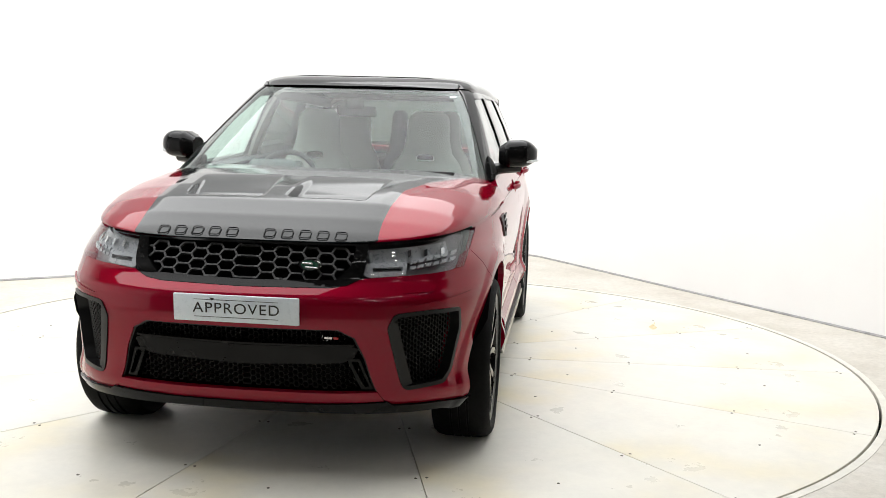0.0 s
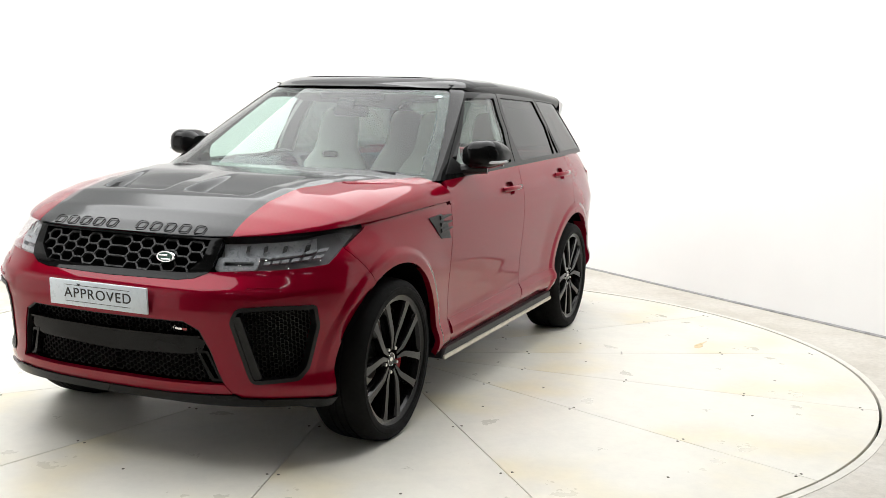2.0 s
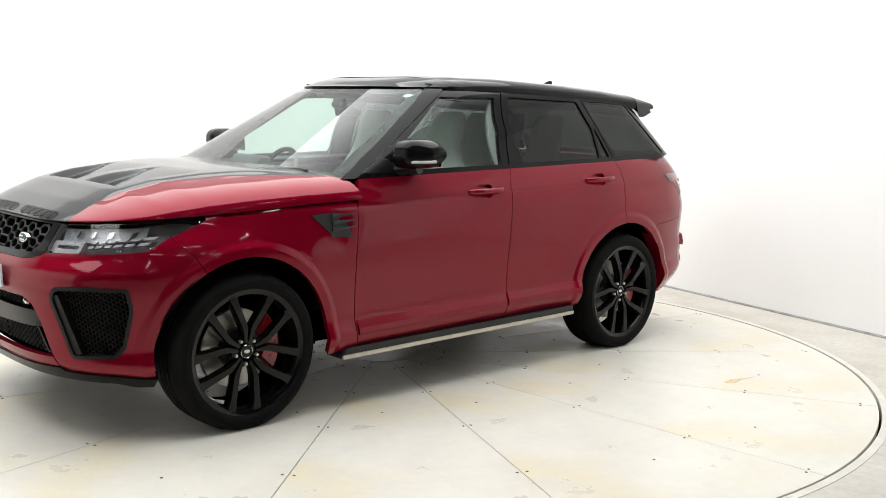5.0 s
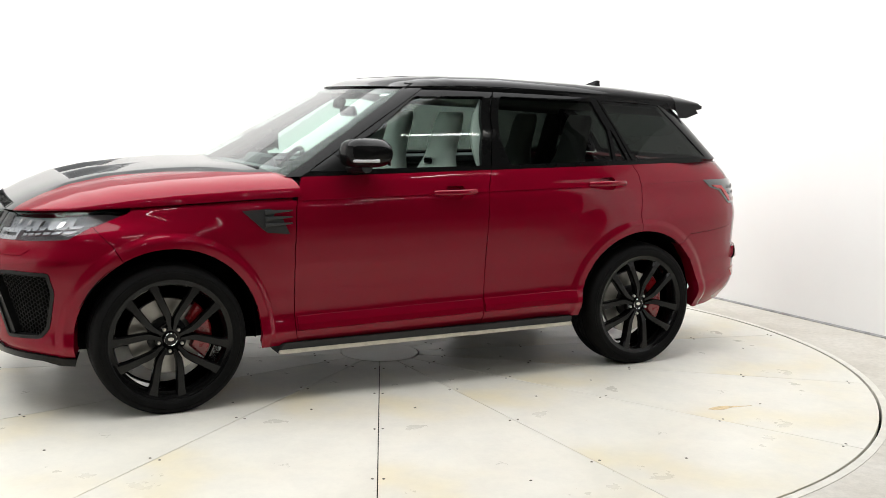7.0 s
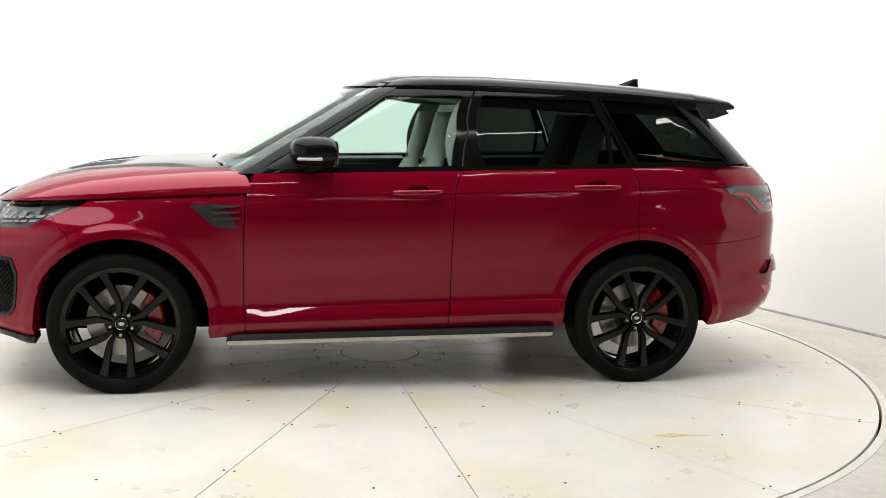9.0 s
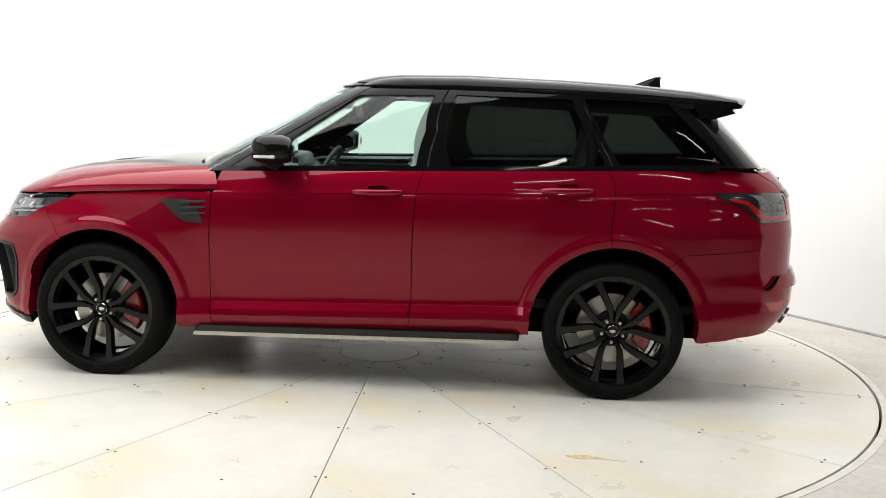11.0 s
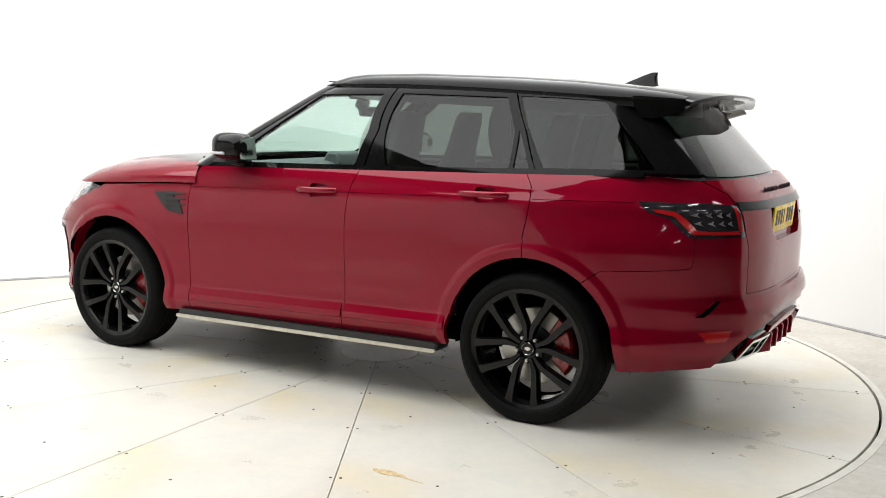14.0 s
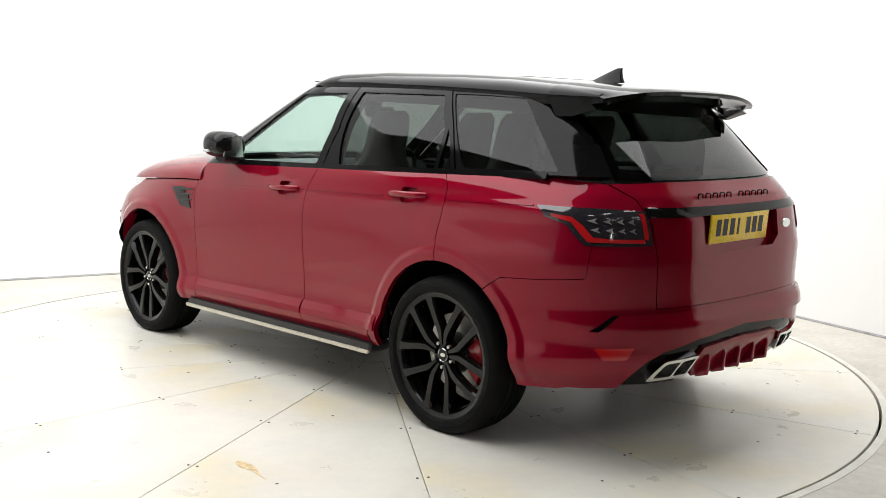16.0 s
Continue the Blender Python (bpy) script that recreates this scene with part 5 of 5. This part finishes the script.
for dy, dz, w in ((-0.008, 0.008, 0.046), (0.008, -0.008, 0.05)):
    body("badge_bar", solid(rbox((0.003, w, 0.007), 0.001, 1, (bx + 0.018 - dz * 0.2, by + dy, bz + dz))), CHROME, "plain silver bar", badge)
mx, my, mz = on_front(0.226 + 0.13, 0.618, -0.03)
mark = body("mouth_badge", solid(moved(lathe([(0.012, 0.0), (0.0145, 0.003), (0.017, 0.0), (0.0145, -0.003)], 28), pose(mx, my - 0.008, mz, 0, 0, -90))), CHROME, "small chrome and red round badge")
body("badge_bar", solid(rbox((0.003, 0.035, 0.011), 0.001, 1, (mx, my + 0.004, mz))), CHROME, "", mark)
body("badge_bar", solid(rbox((0.003, 0.022, 0.011), 0.001, 1, (mx, my + 0.036, mz))), TAILRED, "", mark)
for y in [-0.395 + 0.0765 * i for i in range(5)] + [0.075 + 0.0765 * i for i in range(5)]:
    body("nose_mark", solid(nose_mark(y)), BLACK, "gloss black raised shape", bonnet)
rear_m = CAR_AT @ pose(-2.445, 0.018, 1.056, 90, 0, -90) @ pose(0, 0, 0, 4, 0, 0)
rplate = part("rear_plate", solid(rbox((0.520, 0.135, 0.010), 0.003, 2)), PLATEYELLOW, car, "yellow rear number plate with plain black bars", rear_m)
for k, xk in enumerate((-0.192, -0.134, -0.072, -0.018, 0.072, 0.130, 0.188)):
    part("plate_bar", solid(rbox((0.040 if k != 3 else 0.018, 0.078, 0.0016), 0.0005, 1)), INK, rplate, "", pose(xk, 0.006, 0.0055))
for k, y in enumerate([0.30 - 0.060 * i for i in range(5)] + [-0.05 - 0.060 * i for i in range(5)]):
    u, _ = BODY.rear(abs(y), 1.205)
    p = BODY.point(u, 1.205)
    t = 0.019
    ring = [(-t, -0.009), (-t, 0.009), (-t * 0.7, 0.013), (t * 0.7, 0.013), (t, 0.009), (t, -0.009), (t * 0.7, -0.013), (-t * 0.7, -0.013)]
    loop = [(float(p[0]) - 0.005, y + dy, 1.205 + dz) for dy, dz in ring]
    part("tail_mark", solid(tube(loop, 0.0034, 6, closed=True)), BLACK, gate, "raised gloss black letter shape")
oval = moved(lathe([(0, 0.008), (0.92, 0.008), (1.0, 0.004), (1.0, -0.01)], 32), pose(-2.445, -0.43, 1.05, 0, 0, 90) @ Matrix.Diagonal((0.040, 1, 0.024, 1)))
part("tail_badge", solid(oval, angle=40), CHROME, gate, "oval silver badge")

# cabin: floor, dashboard, wheel, seats
cabin_floor = body("cabin_floor", solid(rbox((2.9, 1.5, 0.06), 0.02, 2, (-0.6, 0, 0.48))), CABIN)
dash_prof = [(1.02, 0.55), (1.05, 1.10), (0.98, 1.195), (0.80, 1.215), (0.64, 1.19), (0.56, 1.12), (0.62, 1.0), (0.72, 0.60)]
body("dashboard", solid(prism(dash_prof, -0.83, 0.83, bevel=0.02), angle=40), DASH, "slate grey dashboard")
body("binnacle", solid(prism(rounded([(0.74, 1.19), (0.70, 1.265), (0.60, 1.26), (0.57, 1.16)], 0.03), -0.52, -0.22, bevel=0.02), angle=40), DASH, "instrument hood")
body("console", solid(rbox((0.9, 0.30, 0.36), 0.04, 3, (0.15, 0, 0.68))), CABIN, "dark centre console")
body("console_screen", solid(moved(rbox((0.02, 0.30, 0.16), 0.008, 2), pose(0.585, 0, 1.10, 0, -20, 0))), BLACK, "dark centre screen")
STEER = pose(0.47, -0.37, 1.13, 0, 62, 0)
ring = [tuple(STEER @ Vector((0.185 * math.cos(2 * math.pi * i / 40), 0.185 * math.sin(2 * math.pi * i / 40), 0))) for i in range(40)]
steer = body("steering_wheel", solid(tube(ring, 0.016, 10, closed=True)), CABIN, "black steering wheel")
body("steering_boss", solid(moved(rbox((0.16, 0.20, 0.05), 0.02, 3), STEER)), CABIN, "", steer)
for a in (0, 90, 270):
    p = STEER @ Vector((0.18 * math.cos(radians(a)), 0.18 * math.sin(radians(a)), 0))
    body("steering_spoke", solid(tube([tuple(STEER @ Vector((0, 0, 0))), tuple(p)], 0.014, 6)), STEEL, "", steer)


def seat_items(w=0.52):
    """A sports seat: cushion, shaped back with an integral headrest, side bolsters."""
    prof = [(0.58, 0.235), (0.70, 0.245), (0.85, 0.262), (1.00, 0.268), (1.12, 0.255), (1.22, 0.215), (1.28, 0.165), (1.36, 0.145), (1.45, 0.142), (1.52, 0.130), (1.555, 0.085)]
    verts = []
    for z, h in prof:
        h *= w / 0.52
        lean = -0.26 * (z - 0.58)
        for j in range(20):
            a = 2 * math.pi * j / 20
            c, d = math.cos(a), math.sin(a)
            r = (abs(c) ** 3 + abs(d) ** 3) ** (-1 / 3)
            th = 0.075 if z < 1.2 else 0.055
            bol = 0.04 * max(0, abs(r * d) - 0.55) if (c > 0 and z < 1.15) else 0.0
            verts.append((lean + th * r * c + bol * 1.6, h * r * d, z))
    n, m = 20, len(prof)
    faces = [(i * n + j, i * n + (j + 1) % n, (i + 1) * n + (j + 1) % n, (i + 1) * n + j) for i in range(m - 1) for j in range(n)] + [tuple(range(n - 1, -1, -1)), tuple(range((m - 1) * n, m * n))]
    return (verts, faces), rbox((0.52, w, 0.18), 0.06, 4, (0.24, 0, 0.60))


def seat(x, y, w=0.52, front=True, hide=CREAM, words="pale grey rear seat"):
    back, cushion = seat_items(w)
    m = pose(x, y, 0)
    st = body("seat", solid(moved(cushion, m), angle=60), hide, "pale grey leather sports seat" if front else words)
    body("seat_back", solid(moved(back, m), angle=60), hide, "", st)
    body("seat_base", solid(moved(rbox((0.42, w * 0.8, 0.14), 0.02, 2, (0.22, 0, 0.52)), m)), CABIN, "", st)
    if front:
        slot = rounded([(-0.055, 1.235), (0.055, 1.235), (0.062, 1.262), (0.045, 1.278), (-0.045, 1.278), (-0.062, 1.262)], 0.012)
        body("harness_slot", solid(moved(prism(slot, -0.10, -0.085, axis=0), m @ pose(-0.26 * 0.66 + 0.157, 0, 0) )), CHROME, "bright-edged harness slot", st)
        # no hole is cut: a near-black block paints the shade in the slot
        body("harness_hole_shade", solid(moved(prism(shrunk(slot, 0.008), -0.10, -0.082, axis=0), m @ pose(-0.26 * 0.66 + 0.157, 0, 0))), VOID, "", st)
    return st


seat(-0.10, 0.37)
seat(-0.10, -0.37)
seat(-1.08, 0.345, 0.45, False)
seat(-1.08, -0.345, 0.45, False)
seat(-1.10, 0.0, 0.22, False, CABIN, "dark grey centre rear seat")
both("door_card", lambda s: panel(GLASS, [GS(0.76, 1.20), GS(0.6, 1.232), GS(-0.3, 1.25), GS(-1.36, 1.275), GS(-1.36, 1.20)], (), 0.05, 0.05, -0.05, sides=s, inset=0), DASH, "grey door top trim")
both("pillar_trim", lambda s: panel(GLASS, [GS(-0.30, 1.24), GS(-0.385, 1.66), GS(-0.52, 1.66), GS(-0.49, 1.24)], (), 0.05, 0.02, -0.03, sides=s, inset=0), LINING, "pale grey pillar trim")
body("headlining", solid(([(p[0], p[1] * 0.93, p[2] - 0.05) for p in roof_item(0.20, -1.8, 20, 20)[0]], roof_item(0.20, -1.8, 20, 20)[1])), LINING, "pale grey headlining")
body("screen_sensor_box", solid(moved(prism(rounded([(-0.19, -0.025), (0.19, -0.025), (0.235, 0.04), (-0.235, 0.04)], 0.015), -0.02, 0.01, axis=0), pose(0.215, 0, 1.652, 0, -58, 0))), GRAIN, "black sensor housing at the screen's top")
body("sensor_cover", solid(moved(rbox((0.05, 0.11, 0.07), 0.02, 3), pose(0.25, 0, 1.595, 0, -30, 0))), GRAIN, "")
body("rear_view_mirror", solid(moved(rbox((0.03, 0.24, 0.065), 0.014, 3), pose(0.19, 0, 1.545, 0, 10, 0))), GRAIN, "black rear-view mirror")
body("cabin_lining", panel(BODY, [S(-1.0, 0.92), S(-1.0, 1.22), S(-1.9, 1.24), R_(0.70, 1.25), R_(0, 1.25), R_(0, 0.74), R_(0.6, 0.76), S(-2.1, 0.92)], (), 0.06, 0.0, -0.06, sides="LR", inset=0), CABIN, "dark load-space lining")
body("parcel_shelf", solid(rbox((0.72, 1.3, 0.03), 0.01, 2, (-1.80, 0, 1.18))), CABIN, "dark load cover")
body("screen_sticker", panel(GLASS, [GF(0.575, 1.642), GF(0.61, 1.642), GF(0.61, 1.655), GF(0.575, 1.655)], (), 0.02, 0, -0.004, inset=0), PLATEWHITE, "small white sticker")


# ---- motion: the turntable and the car on it turn clockwise, about eight degrees a second ----
def motions():
    turns = [(0.0, 259.14), (2.5, 239.08), (4.5, 223.12), (7.0, 203.08), (9.0, 186.75), (11.5, 167.3), (14.0, 147.06), (16.0, 130.85)]
    times = [i * 0.5 for i in range(33)]
    angles = np.interp(times, [t for t, _ in turns], [a for _, a in turns])
    for thing in (turntable, car):
        walk(thing, [(t, pose(0, 0, 0, 0, 0, float(a))) for t, a in zip(times, angles)])


motions()
